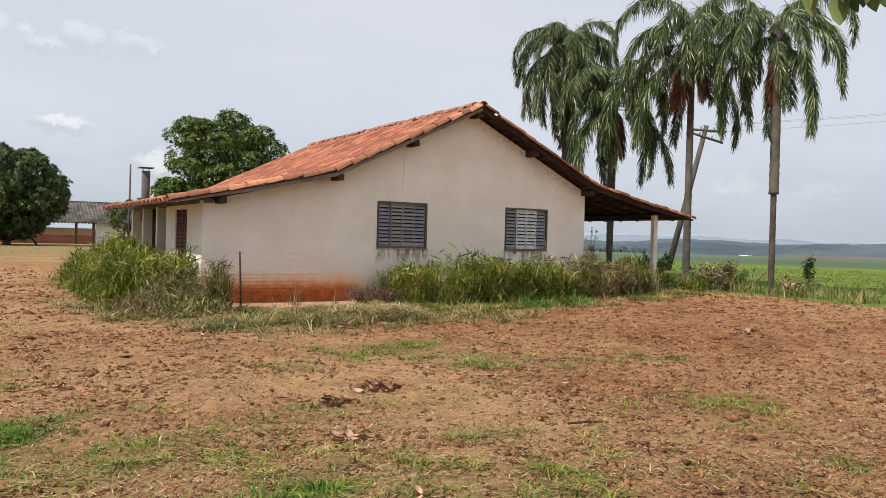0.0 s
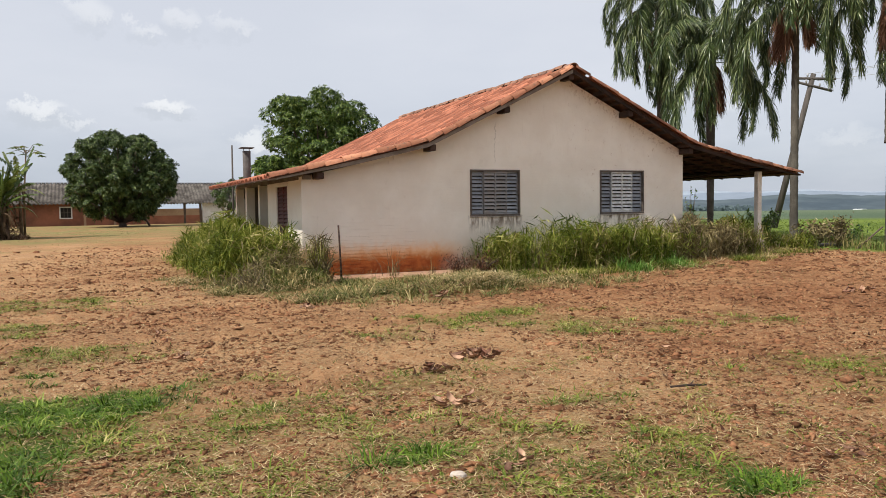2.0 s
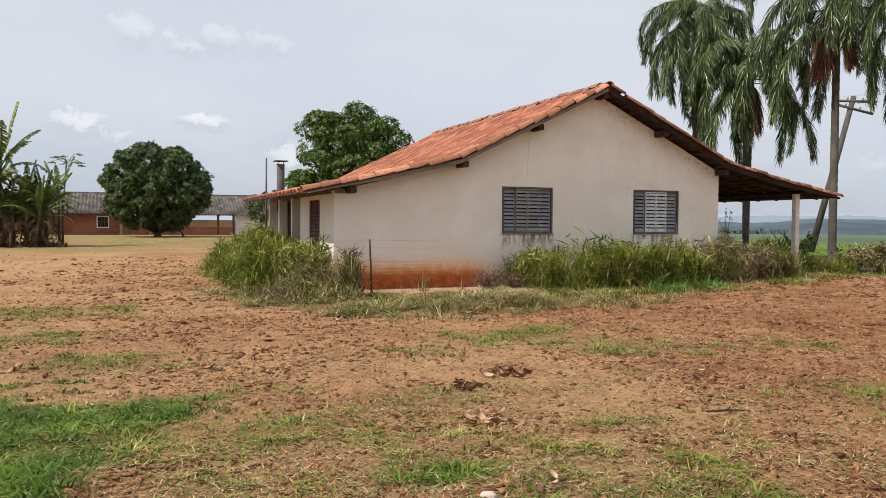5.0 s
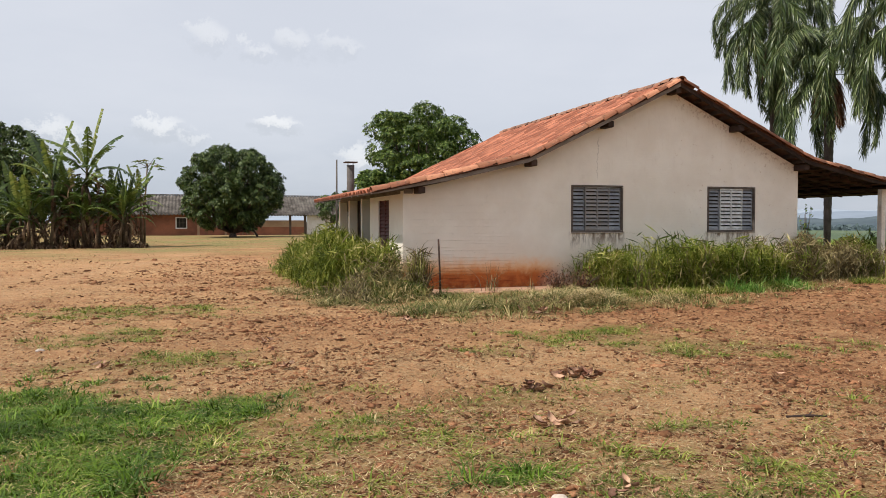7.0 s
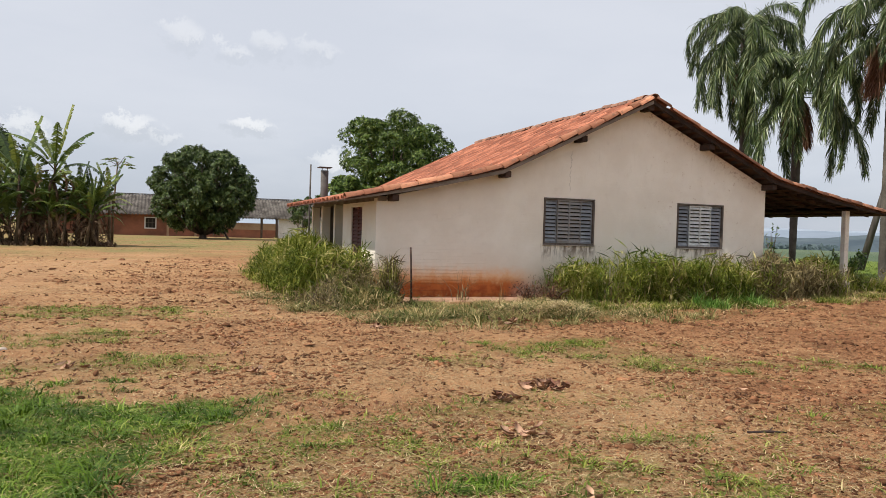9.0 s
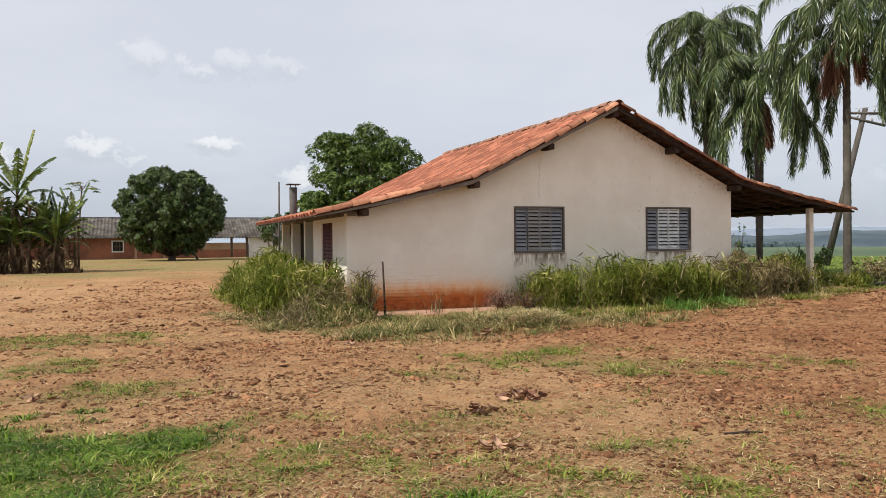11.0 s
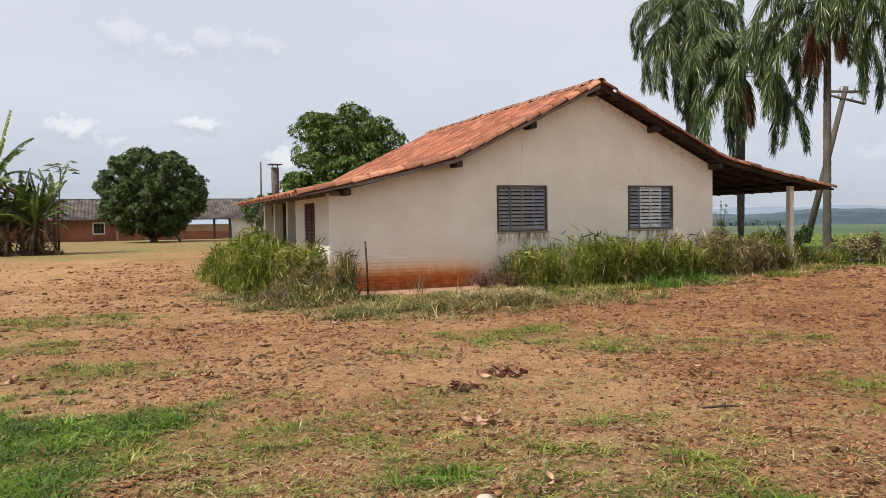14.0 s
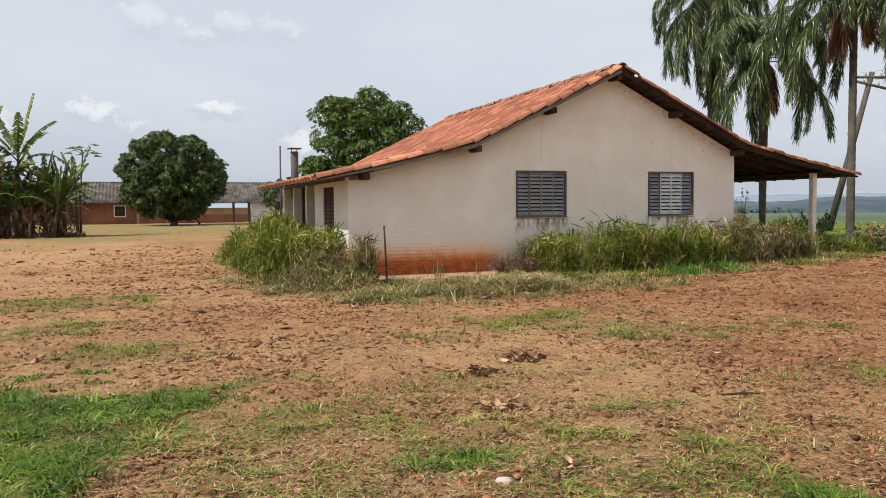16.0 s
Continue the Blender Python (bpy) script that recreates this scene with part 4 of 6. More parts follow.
# ---------------------------------------------------------------- grass and ground cover
def blades(name, label, x, y, length, width, lean, material, category="grass", levels=(0.0, 0.4, 0.75), flat=0.0, base=None, way=None, group=""):
    """Bent, tapering blades rooted at x, y; one object of stuff."""
    n = len(x)
    a = rng.uniform(0, 2 * math.pi, n) if way is None else way
    b = a + math.pi / 2 + rng.normal(0, 0.5, n)
    z = height(x, y) - 0.01 if base is None else base
    rows = []
    for s in (*levels, 1.0):
        out = length * (lean * s * s + flat * s)
        up = length * s * (1 - 0.45 * lean * s) * (1 - flat) + 0.012 * flat
        p = np.stack([x + out * np.cos(a), y + out * np.sin(a), z + up], 1)
        if s < 1.0:
            w = (width * (1 - 0.75 * s) * 0.5)[:, None]
            side = np.stack([np.cos(b), np.sin(b), np.zeros(n)], 1)
            rows += [p - side * w, p + side * w]
        else:
            rows.append(p)
    k = len(rows)
    verts = np.stack(rows, 1).reshape(-1, 3)
    tri = []
    for l in range(len(levels) - 1):
        tri += [(2 * l, 2 * l + 1, 2 * l + 3), (2 * l, 2 * l + 3, 2 * l + 2)]
    tri.append((k - 3, k - 2, k - 1))
    tris = (np.arange(n)[:, None, None] * k + np.array(tri)).reshape(-1, 3)
    return tagged(new(name, np_mesh(name, verts, tris, material)), label, category, group, "stuff")


def scatter(n, x0, x1, y0, y1, weight):
    """Random places in a rectangle, thinned by a weight from 0 to 1."""
    x, y = rng.uniform(x0, x1, n), rng.uniform(y0, y1, n)
    keep = rng.uniform(0, 1, n) < weight(x, y)
    return x[keep], y[keep]


# tall grass by the long wall
def left_bank(x, y):
    d = np.minimum.reduce([ease(x, -6.3, -5.5), 1 - ease(x, -4.2, -4.02), ease(y + 0.9 * (x + 6.5) * 0.4, -1.9, -0.5), 1 - ease(y, 6.5, 8.5)])
    front = 0.45 * ease(np.hypot((x + 5.2) / 0.9, (y + 1.6) / 1.1), 1.15, 0.5)
    return np.maximum(d, front) * (0.10 + 0.9 * ease(vnoise(x * 2.2, y * 2.2, 51), 0.30, 0.68))


def left_crest(x, y):
    """Height of the growth by the long wall: a low skirt outside, tall and ragged against the house."""
    skirt = 0.30 + 0.70 * ease(x + 0.45 * (vnoise(x * 1.6, y * 1.6, 50) - 0.5), -6.3, -5.2) * ease(y, -2.6, -0.2)
    corner = 1 - 0.24 * ease(y, 2.0, -0.2) * ease(x, -5.3, -4.5)
    return (0.30 + 0.75 * vnoise(x * 1.0, y * 1.0, 52) + 0.55 * vnoise(x * 2.9, y * 2.9, 54)) * skirt * corner


def shaggy(name, label, x, y, crest, material):
    """Leaves that spring from stalks at all heights and arch over, with upright stalks among them."""
    n = len(x)
    lift = crest * rng.uniform(0.0, 0.72, n)
    length = np.clip(crest * rng.uniform(0.35, 0.80, n), 0.15, 0.75)
    blades(name, label, x, y, length, rng.uniform(0.014, 0.036, n), rng.uniform(0.5, 1.9, n), material, base=height(x, y) - 0.01 + lift)
    reps = 1
    px, py, pc = np.repeat(x, reps), np.repeat(y, reps), np.repeat(crest, reps)
    px, py = px + rng.normal(0, 0.07, n * reps), py + rng.normal(0, 0.07, n * reps)
    pz = height(px, py) + pc * rng.uniform(0.05, 1.0, n * reps) ** 0.8
    way = np.stack([rng.normal(0, 0.6, n * reps), rng.normal(0, 0.6, n * reps), rng.uniform(0.2, 1.0, n * reps)], 1)
    tagged(new(name, leaves_mesh(name, np.stack([px, py, pz], 1), way, np.clip(0.22 * pc + 0.08, 0.12, 0.34), material, 0.10, 0.35)), label, "grass", kind="stuff")
    stems = rng.uniform(0, 1, n) < 0.16
    blades(name, label, x[stems], y[stems], (crest * rng.uniform(0.75, 1.12, n))[stems], rng.uniform(0.012, 0.026, n)[stems], rng.uniform(0.05, 0.45, n)[stems], material)


x, y = scatter(36000, -6.9, -3.5, -3.2, 8.5, left_bank)
dry = ease(y, 0.6, -1.4) * 0.85 + 0.35 * (vnoise(x * 1.9, y * 1.9, 49) - 0.5) + rng.normal(0, 0.15, len(x)) > 0.55
shaggy("tall_grass", "tall green and yellowing grass crowding the side wall", x[~dry], y[~dry], left_crest(x, y)[~dry], TALL)
pale = dry & (vnoise(x * 2.4, y * 2.4, 48) > 0.55)
shaggy("dry_grass_stalks", "half-dry grass leaning out from the side wall", x[dry & ~pale], y[dry & ~pale], left_crest(x, y)[dry & ~pale], MOWN)
shaggy("dry_grass_stalks", "brown seeding grass among the green by the side wall", x[pale], y[pale], left_crest(x, y)[pale] * 1.1, SEEDY)
x, y = scatter(2400, -4.95, -4.1, -1.6, 0.6, lambda x, y: ease(np.hypot((x + 4.6) / 0.4, (y + 0.6) / 0.8), 1.2, 0.3) * vnoise(x * 3, y * 3, 53))
shaggy("dry_grass_stalks", "brown grass stalks gone to seed by the corner", x, y, 0.40 + 0.55 * vnoise(x * 3.0, y * 3.0, 54), SEEDY)
x, y = scatter(1500, -4.35, -3.75, -1.9, -0.9, lambda x, y: ease(np.hypot((x + 4.03) / 0.26, (y + 1.35) / 0.35), 1.1, 0.2))
shaggy("tall_grass", "upright yellow-green grass clump at the house corner", x, y, rng.uniform(0.45, 1.0, len(x)), SEEDY)
x, y = scatter(500, -4.3, -3.8, -1.7, -1.0, lambda x, y: ease(np.hypot((x + 4.03) / 0.22, (y + 1.35) / 0.3), 1.1, 0.2))
blades("tall_grass", "upright yellow-green grass clump at the house corner", x, y, rng.uniform(0.7, 1.12, len(x)), rng.uniform(0.012, 0.022, len(x)), rng.uniform(0.05, 0.35, len(x)), TALL)


# tall grass along the gable, to the porch post and beyond
def right_bank(x, y):
    front = np.interp(x, [-0.6, 0.4, 2.0, 4.0, 6.5, 9.8, 10.6], [-0.5, -1.5, -1.9, -1.9, -1.5, -1.1, -0.6])
    d = np.minimum.reduce([ease(x, -0.4, 0.8), 1 - ease(x, 9.9, 10.8), ease(y - front, -0.25, 0.35), 1 - ease(y, 0.9, 1.5)])
    inside = (x < 6.5) & (y > -0.06)
    by_post = (np.abs(x - 9.1) < 0.5) & (y < 0.35)
    return np.where(inside | by_post, 0, d * (0.06 + 0.9 * ease(vnoise(x * 2.6, y * 2.6, 55), 0.38, 0.72)))


x, y = scatter(48000, -0.8, 10.8, -2.3, 1.5, right_bank)
crest = np.interp(x, [-0.6, 0.3, 1.5, 3.0, 4.5, 6.0, 8.0, 9.5, 10.6], [0.40, 0.86, 1.20, 0.98, 0.86, 0.95, 0.98, 1.05, 0.7]) * (0.42 + 0.45 * vnoise(x * 1.3, y * 1.3, 56) + 0.5 * vnoise(x * 3.3, y * 3.3, 59))
crest = crest * (1 - 0.40 * ease(x, 7.2, 8.4) * (1 - ease(y, -0.1, 0.5)))
pick = (vnoise(x * 0.8, y * 0.3, 57) * 0.6 + 0.25 * ease(x, 4.0, 6.5) * (1 - ease(x, 8.0, 9.5)) + rng.normal(0, 0.12, len(x))) > 0.47
shaggy("tall_grass", "tall green grass growing up the gable wall", x[~pick], y[~pick], crest[~pick], TALL)
shaggy("dry_grass_stalks", "brown and purplish seeding grass beside the porch", x[pick], y[pick], crest[pick], SEEDY)

# mown margin with cuttings
margin = lambda x, y: np.clip(masks_at(x, y)[0]["turf"] * 4.0, 0, 1) * np.where((x > -3.98) & (x < 6.4) & (y > -0.02), 0, 1) * np.where((x > -3.9) & (x < -0.7) & (y > -0.95), 0.1, 1)
x, y = scatter(34000, -7.3, 10.8, -5.9, 1.5, lambda x, y: margin(x, y) * ease(vnoise(x * 1.6, y * 1.6, 63), 0.3, 0.8))
blades("cut_straw", "flattened straw-coloured cuttings lying on the margin", x, y, rng.uniform(0.08, 0.32, len(x)), rng.uniform(0.010, 0.022, len(x)), rng.uniform(0.0, 0.3, len(x)), STRAW, "straw", levels=(0.0, 0.55), flat=0.75, base=height(x, y) + rng.uniform(0.0, 0.06, len(x)))
mound = lambda x, y: ease(np.hypot((x + 1.55) / 1.25, (y + 3.3) / 0.8) + 0.5 * (vnoise(x * 2.5, y * 2.5, 76) - 0.5), 1.0, 0.15)
lumpy = lambda x, y: mound(x, y) * ease(vnoise(x * 2.1, y * 2.1, 79), 0.25, 0.75)
x, y = scatter(9000, -3.6, 0.6, -5.2, -1.6, lambda x, y: np.maximum(mound(x, y), ease(np.hypot((x + 2.9) / 0.8, (y + 4.4) / 0.5), 1.1, 0.5)))
blades("grass_cuttings", "heap of cut grass, green below and straw-coloured on top", x, y, rng.uniform(0.15, 0.42, len(x)), rng.uniform(0.010, 0.020, len(x)), rng.uniform(0.6, 1.4, len(x)), MOWN, base=height(x, y) + 0.13 * rng.uniform(0, 1, len(x)) * lumpy(x, y))
x, y = scatter(6500, -2.8, -0.3, -4.2, -2.4, lambda x, y: lumpy(x, y) ** 0.7)
blades("hay", "loose straw-coloured hay on the heap of cuttings", x, y, rng.uniform(0.15, 0.45, len(x)), rng.uniform(0.008, 0.016, len(x)), rng.uniform(0.0, 0.6, len(x)), HAY, "hay", levels=(0.0, 0.55), flat=0.8, base=height(x, y) + 0.02 + 0.22 * rng.uniform(0, 1, len(x)) ** 0.5 * lumpy(x, y))
x, y = scatter(1500, -3.5, -1.9, -4.7, -3.5, lambda x, y: ease(np.hypot((x + 2.7) / 0.65, (y + 4.05) / 0.35), 1.1, 0.3))
blades("rotted_cuttings", "dark rotted cuttings beside the hay heap", x, y, rng.uniform(0.1, 0.35, len(x)), rng.uniform(0.008, 0.018, len(x)), rng.uniform(0.2, 1.0, len(x)), ROT, "cuttings", levels=(0.0, 0.55), flat=0.5, base=height(x, y) + rng.uniform(0, 0.13, len(x)))


def tufts(name, label, cx, cy, blades_each, spread, tall, broad, material, lean=(0.3, 1.3)):
    """Many small clumps: blades that fan out of each root, longest in the middle."""
    size = rng.lognormal(0, 0.35, len(cx))
    k = np.repeat(np.arange(len(cx)), np.maximum(3, (blades_each * size).astype(int)))
    a, d = rng.uniform(0, 6.283, len(k)), np.abs(rng.normal(0, 0.55, len(k)))
    r = d * spread * size[k]
    x, y = cx[k] + r * np.cos(a), cy[k] + r * np.sin(a)
    blades(name, label, x, y, tall * size[k] * rng.uniform(0.45, 1.25, len(k)) / (1 + 0.5 * d), broad * rng.uniform(0.6, 1.4, len(k)), rng.uniform(*lean, len(k)), material, levels=(0.0, 0.45), way=a + rng.normal(0, 0.8, len(k)))


x, y = scatter(9500, -7.3, 10.8, -5.6, 1.5, lambda x, y: margin(x, y) * ease(vnoise(x * 1.5, y * 1.5, 58) + 0.35 * vnoise(x * 5, y * 5, 60), 0.42, 0.95))
tufts("mown_grass", "messy half-dry mown grass in front of the house", x, y, 13, 0.13, 0.15, 0.013, MOWN, (0.6, 1.7))
x, y = scatter(2400, -6.8, 0.5, -5.3, -1.6, lambda x, y: margin(x, y) * ease(vnoise(x * 1.7, y * 1.7, 68), 0.5, 0.8))
tufts("flattened_tufts", "dark green flattened grass tufts along the margin", x, y, 16, 0.18, 0.26, 0.018, MOWN, (1.1, 2.1))
x, y = scatter(1100, -0.2, 9.6, -3.3, -1.4, lambda x, y: margin(x, y) * ease(vnoise(x * 1.1, y * 1.6, 69), 0.42, 0.75))
tufts("flattened_tufts", "low yellow-green grass before the tall growth", x, y, 20, 0.17, 0.20, 0.013, TALL, (0.4, 1.4))
x, y = scatter(420, 2.0, 5.2, -3.2, -1.6, lambda x, y: blob(x, y, ((4.2, -2.3, 0.5, 0.45), (2.9, -2.5, 0.35, 0.25)), 0.6) * ease(vnoise(x * 2.2, y * 2.2, 75), 0.25, 0.6))
tufts("green_weeds", "patch of fresh low green weeds", x, y, 20, 0.15, 0.24, 0.022, WEED, (0.3, 1.0))

# turf in the yard
clump = lambda x, y: np.clip(0.45 + 0.9 * vnoise(x * 2.3, y * 2.3, 64) * (0.5 + 0.7 * vnoise(x * 6.0, y * 6.0, 65)), 0, 1)
x, y = scatter(170000, -12.2, -4.3, -13.6, -7.6, lambda x, y: blob(x, y, TURF_SPOTS) * clump(x, y))
blades("turf", "short dense green grass in the yard", x, y, (0.15 + 1.2 * vnoise(x * 1.9, y * 1.9, 74) ** 1.5 + 0.4 * clump(x, y)) * rng.uniform(0.03, 0.10, len(x)), rng.uniform(0.006, 0.013, len(x)), rng.uniform(0.5, 1.9, len(x)), TURF, levels=(0.0, 0.55))
x, y = scatter(6600, -12.2, -4.3, -13.6, -7.6, lambda x, y: blob(x, y, TURF_SPOTS, 0.5) * (0.2 + 0.8 * vnoise(x * 2.9, y * 2.9, 66)))
tufts("turf", "thick tufts of longer green grass in the turf", x, y, 20, 0.09, 0.10, 0.012, TURF, (0.7, 1.9))
x, y = scatter(15000, -12.0, 1.0, -13.5, -1.5, lambda x, y: blob(x, y, THIN_SPOTS, 0.7) * (0.15 + ease(vnoise(x * 2.2, y * 2.6, 61), 0.3, 0.75)))
tufts("sparse_grass", "sparse tufts of green grass on the bare soil", x, y, 15, 0.11, 0.075, 0.012, TUFT, (0.8, 2.0))
x, y = scatter(4200, -12.0, 1.0, -13.5, -1.5, lambda x, y: blob(x, y, THIN_SPOTS, 0.9) * ease(vnoise(x * 1.9, y * 2.2, 73), 0.4, 0.8))
tufts("sparse_grass", "thin yellowing tufts of grass on the bare soil", x, y, 10, 0.10, 0.075, 0.010, MOWN, (0.6, 2.0))
x, y = scatter(3200, -11.5, -2.0, -13.6, -9.6, lambda x, y: ease(vnoise(x * 1.1, y * 1.5, 47), 0.42, 0.8) * (0.35 + 0.65 * ease(-x, 2.5, 6.5)))
tufts("creeping_grass", "low creeping grass, part green and part dry, on the near soil", x, y, 11, 0.13, 0.06, 0.010, TUFT, (0.9, 2.1))
x, y = scatter(2600, -14, 6, -13.8, 3, lambda x, y: ease(vnoise(x * 1.3, y * 1.3, 62), 0.5, 0.85) * (1 - ease(np.hypot(x + 8, y + 16), 8, 24)))
tufts("stray_grass", "stray green and dry sprigs on the soil", x, y, 7, 0.07, 0.06, 0.009, MOWN, (0.6, 2.0))


def yard_places(n, near, far):
    """Places over the open yard, thick at its near end."""
    r = near * (far / near) ** rng.uniform(0, 1, n) ** 0.9
    a = np.radians(rng.uniform(-66, 20, n))
    x, y = YARD[0] - r * np.sin(a), YARD[1] + r * np.cos(a)
    keep = ~((x > -4.3) & (x < 10.5) & (y > -1.6) & (y < 11)) & ((y < mow_edge(x) + 0.6) | (x < -6.1 + rng.normal(0, 0.35, n))) & (x < 11 + 0.35 * np.clip(-1 - y, 0, 30))
    return x[keep], y[keep], r[keep]


x, y, r = yard_places(90000, 3.2, 30)
keep = rng.uniform(0, 1, len(x)) < 0.25 + 0.9 * masks_at(x, y)[0]["straw"]
x, y, r = x[keep], y[keep], r[keep]
blades("straw_litter", "dry straw chips strewn over the soil", x, y, rng.uniform(0.02, 0.10, len(x)) * (0.6 + 0.04 * r), rng.uniform(0.003, 0.008, len(x)) * (0.7 + 0.08 * r), rng.uniform(0.0, 0.3, len(x)), STRAW,
       "straw", levels=(0.0, 0.55), flat=0.82, base=height(x, y) + 0.004)

# added dark flecks that stand for the shadows of the soil lumps
x, y, r = yard_places(9000, 3.2, 36)
keep = rng.uniform(0, 1, len(x)) < masks_at(x, y)[1] * ease(vnoise(x * 0.8, y * 1.1, 72), 0.25, 0.85)
x, y, r = x[keep], y[keep], r[keep]
blades("dark_flecks", "dark flecks added for the shade beside soil lumps", x, y, rng.uniform(0.02, 0.07, len(x)) * (0.7 + 0.05 * r), rng.uniform(0.010, 0.028, len(x)) * (0.8 + 0.05 * r), rng.uniform(0.0, 0.8, len(x)), ROT,
       "debris", levels=(0.0, 0.55), flat=0.5, base=height(x, y) + 0.002)


def clods():
    base = bmesh.new()
    bmesh.ops.create_cone(base, segments=4, radius1=1.0, radius2=0.45, depth=1.2, cap_ends=True)
    bmesh.ops.triangulate(base, faces=base.faces[:])
    v = np.array([p.co[:] for p in base.verts])
    f = np.array([[p.index for p in face.verts] for face in base.faces])
    base.free()
    x, y, r = yard_places(120000, 3.4, 40)
    _, bare = masks_at(x, y)
    keep = rng.uniform(0, 1, len(x)) < bare * (0.22 + 0.4 * ease(x, -5, 0) + ease(vnoise(x * 0.7, y * 0.9, 71), 0.2, 0.75)) * (1 - ease(r, 20, 39)) * (1 - 0.6 * ease(-x, 7.5, 11))
    x, y, r = x[keep], y[keep], r[keep]
    n = len(x)
    size = np.minimum(rng.lognormal(-4.65, 0.55, n), 0.036) * (0.60 + 0.070 * r)
    jit = rng.uniform(0.25, 1.6, (n, len(v), 3))
    flat = np.stack([rng.uniform(0.8, 2.4, n), rng.uniform(0.6, 1.5, n), rng.uniform(0.3, 0.8, n)], 1)[:, None]
    p = v[None] * jit * flat * size[:, None, None]
    a = rng.uniform(0, 6.28, n)
    px = p[..., 0] * np.cos(a)[:, None] - p[..., 1] * np.sin(a)[:, None] + x[:, None]
    py = p[..., 0] * np.sin(a)[:, None] + p[..., 1] * np.cos(a)[:, None] + y[:, None]
    pz = p[..., 2] + (height(x, y) + size * 0.1)[:, None]
    verts = np.stack([px, py, pz], -1).reshape(-1, 3)
    tris = (np.arange(n)[:, None, None] * len(v) + f).reshape(-1, 3)
    tagged(new("soil_clods", np_mesh("soil_clods", verts, tris, CLOD)), "lumps of red soil over the tilled yard", "clods", kind="stuff")


clods()


def leaf_heap(cx, cy, spread, n, size):
    """A few curled dry leaves on the soil."""
    z0 = float(height(np.array([cx]), np.array([cy]))[0])
    verts, quads = [], []
    for k in range(n):
        a, t = rng.uniform(0, 6.28), rng.uniform(-0.5, 0.5)
        L, W = size * rng.uniform(0.6, 1.2), size * rng.uniform(0.16, 0.3)
        m = pose(cx + rng.normal(0, spread), cy + rng.normal(0, spread * 0.6), z0 + rng.uniform(0.005, 0.055), math.degrees(t), rng.uniform(-45, 20), math.degrees(a))
        o = len(verts)
        for s, w, h in ((-0.5, 0.1, 0.08), (-0.2, 1.0, 0.0), (0.2, 0.85, 0.02), (0.5, 0.05, 0.16)):
            for q in (-1, 0, 1):
                verts.append(m @ Vector((s * L, q * w * W, h * L + abs(q) * W * 0.6)))
        for i in range(3):
            for j in range(2):
                quads.append((o + i * 3 + j, o + i * 3 + j + 1, o + i * 3 + j + 4, o + i * 3 + j + 3))
    mesh = np_mesh("dry_leaves", [v[:] for v in verts], quads, DRY_LEAF)
    tagged(new("dry_leaves", mesh), "curled dry brown leaves lying on the soil", "leaves", "leaf litter")


for cx, cy, spread, n, size in ((-4.72, -9.5, 0.16, 26, 0.26), (-5.41, -9.9, 0.13, 14, 0.22), (-5.65, -10.95, 0.13, 12, 0.22), (-7.36, -8.4, 0.08, 5, 0.2), (-7.38, -6.7, 0.08, 5, 0.2),
                                (-5.22, -5.05, 0.08, 9, 0.22), (-9.0, -7.7, 0.12, 7, 0.2), (-2.9, -4.75, 0.25, 10, 0.35), (3.12, -7.6, 0.3, 10, 0.3), (-0.2, -12.2, 0.3, 10, 0.22),
                                (-4.2, -13.0, 0.2, 22, 0.10), (-3.9, -13.6, 0.3, 40, 0.10), (-5.87, -12.31, 0.13, 10, 0.14), (-3.0, -10.2, 0.3, 6, 0.2)):
    leaf_heap(cx, cy, spread * 0.7, n, size * 0.50)


def stone(cx, cy, size):
    bm = bmesh.new()
    bmesh.ops.create_icosphere(bm, subdivisions=2, radius=1.0)
    for v in bm.verts:
        k = 1 + 0.25 * (noise.noise(v.co * 1.6 + Vector((cx, cy, 0))))
        v.co = Vector((v.co.x * size * k, v.co.y * size * 0.7 * k, v.co.z * size * 0.5 * k))
    z = float(height(np.array([cx]), np.array([cy]))[0])
    bm.transform(pose(cx, cy, z + size * 0.3, 0, 0, cx * 90))
    tagged(part("stone", bm, STONE, None), "small pale stone lying on the soil", "stone", "loose stones")


for cx, cy, size in ((-10.45, -6.26, 0.10), (-6.33, -12.3, 0.05), (-9.9, -6.2, 0.05), (-10.6, -6.6, 0.04)):
    stone(cx, cy, size)

x, y = scatter(34000, -22, 6, 10, 62, lambda x, y: masks_at(x, y)[0]["lawn"] * (0.15 + vnoise(x * 0.6, y * 0.6, 67) ** 2 * 1.2) * (1 - 0.5 * ease(y, 30, 60)))
blades("rough_lawn", "short dry yellowish grass before the barn", x, y, rng.uniform(0.03, 0.09, len(x)), rng.uniform(0.015, 0.035, len(x)), rng.uniform(0.3, 1.2, len(x)), MOWN, levels=(0.0, 0.55))
# young crop beyond the yard
x, y = scatter(60000, 10.5, 42, -22, 34, lambda x, y: masks_at(x, y)[0]["crop"] * (1 - 0.75 * ease(x, 16, 40)) * (0.4 + vnoise(x * 0.8, y * 0.8, 81)))
blades("young_crop", "low bright green crop in the field beyond the palms", x, y, rng.uniform(0.06, 0.17, len(x)), rng.uniform(0.03, 0.07, len(x)), rng.uniform(0.7, 1.8, len(x)), CROP, "crop", levels=(0.0, 0.5))


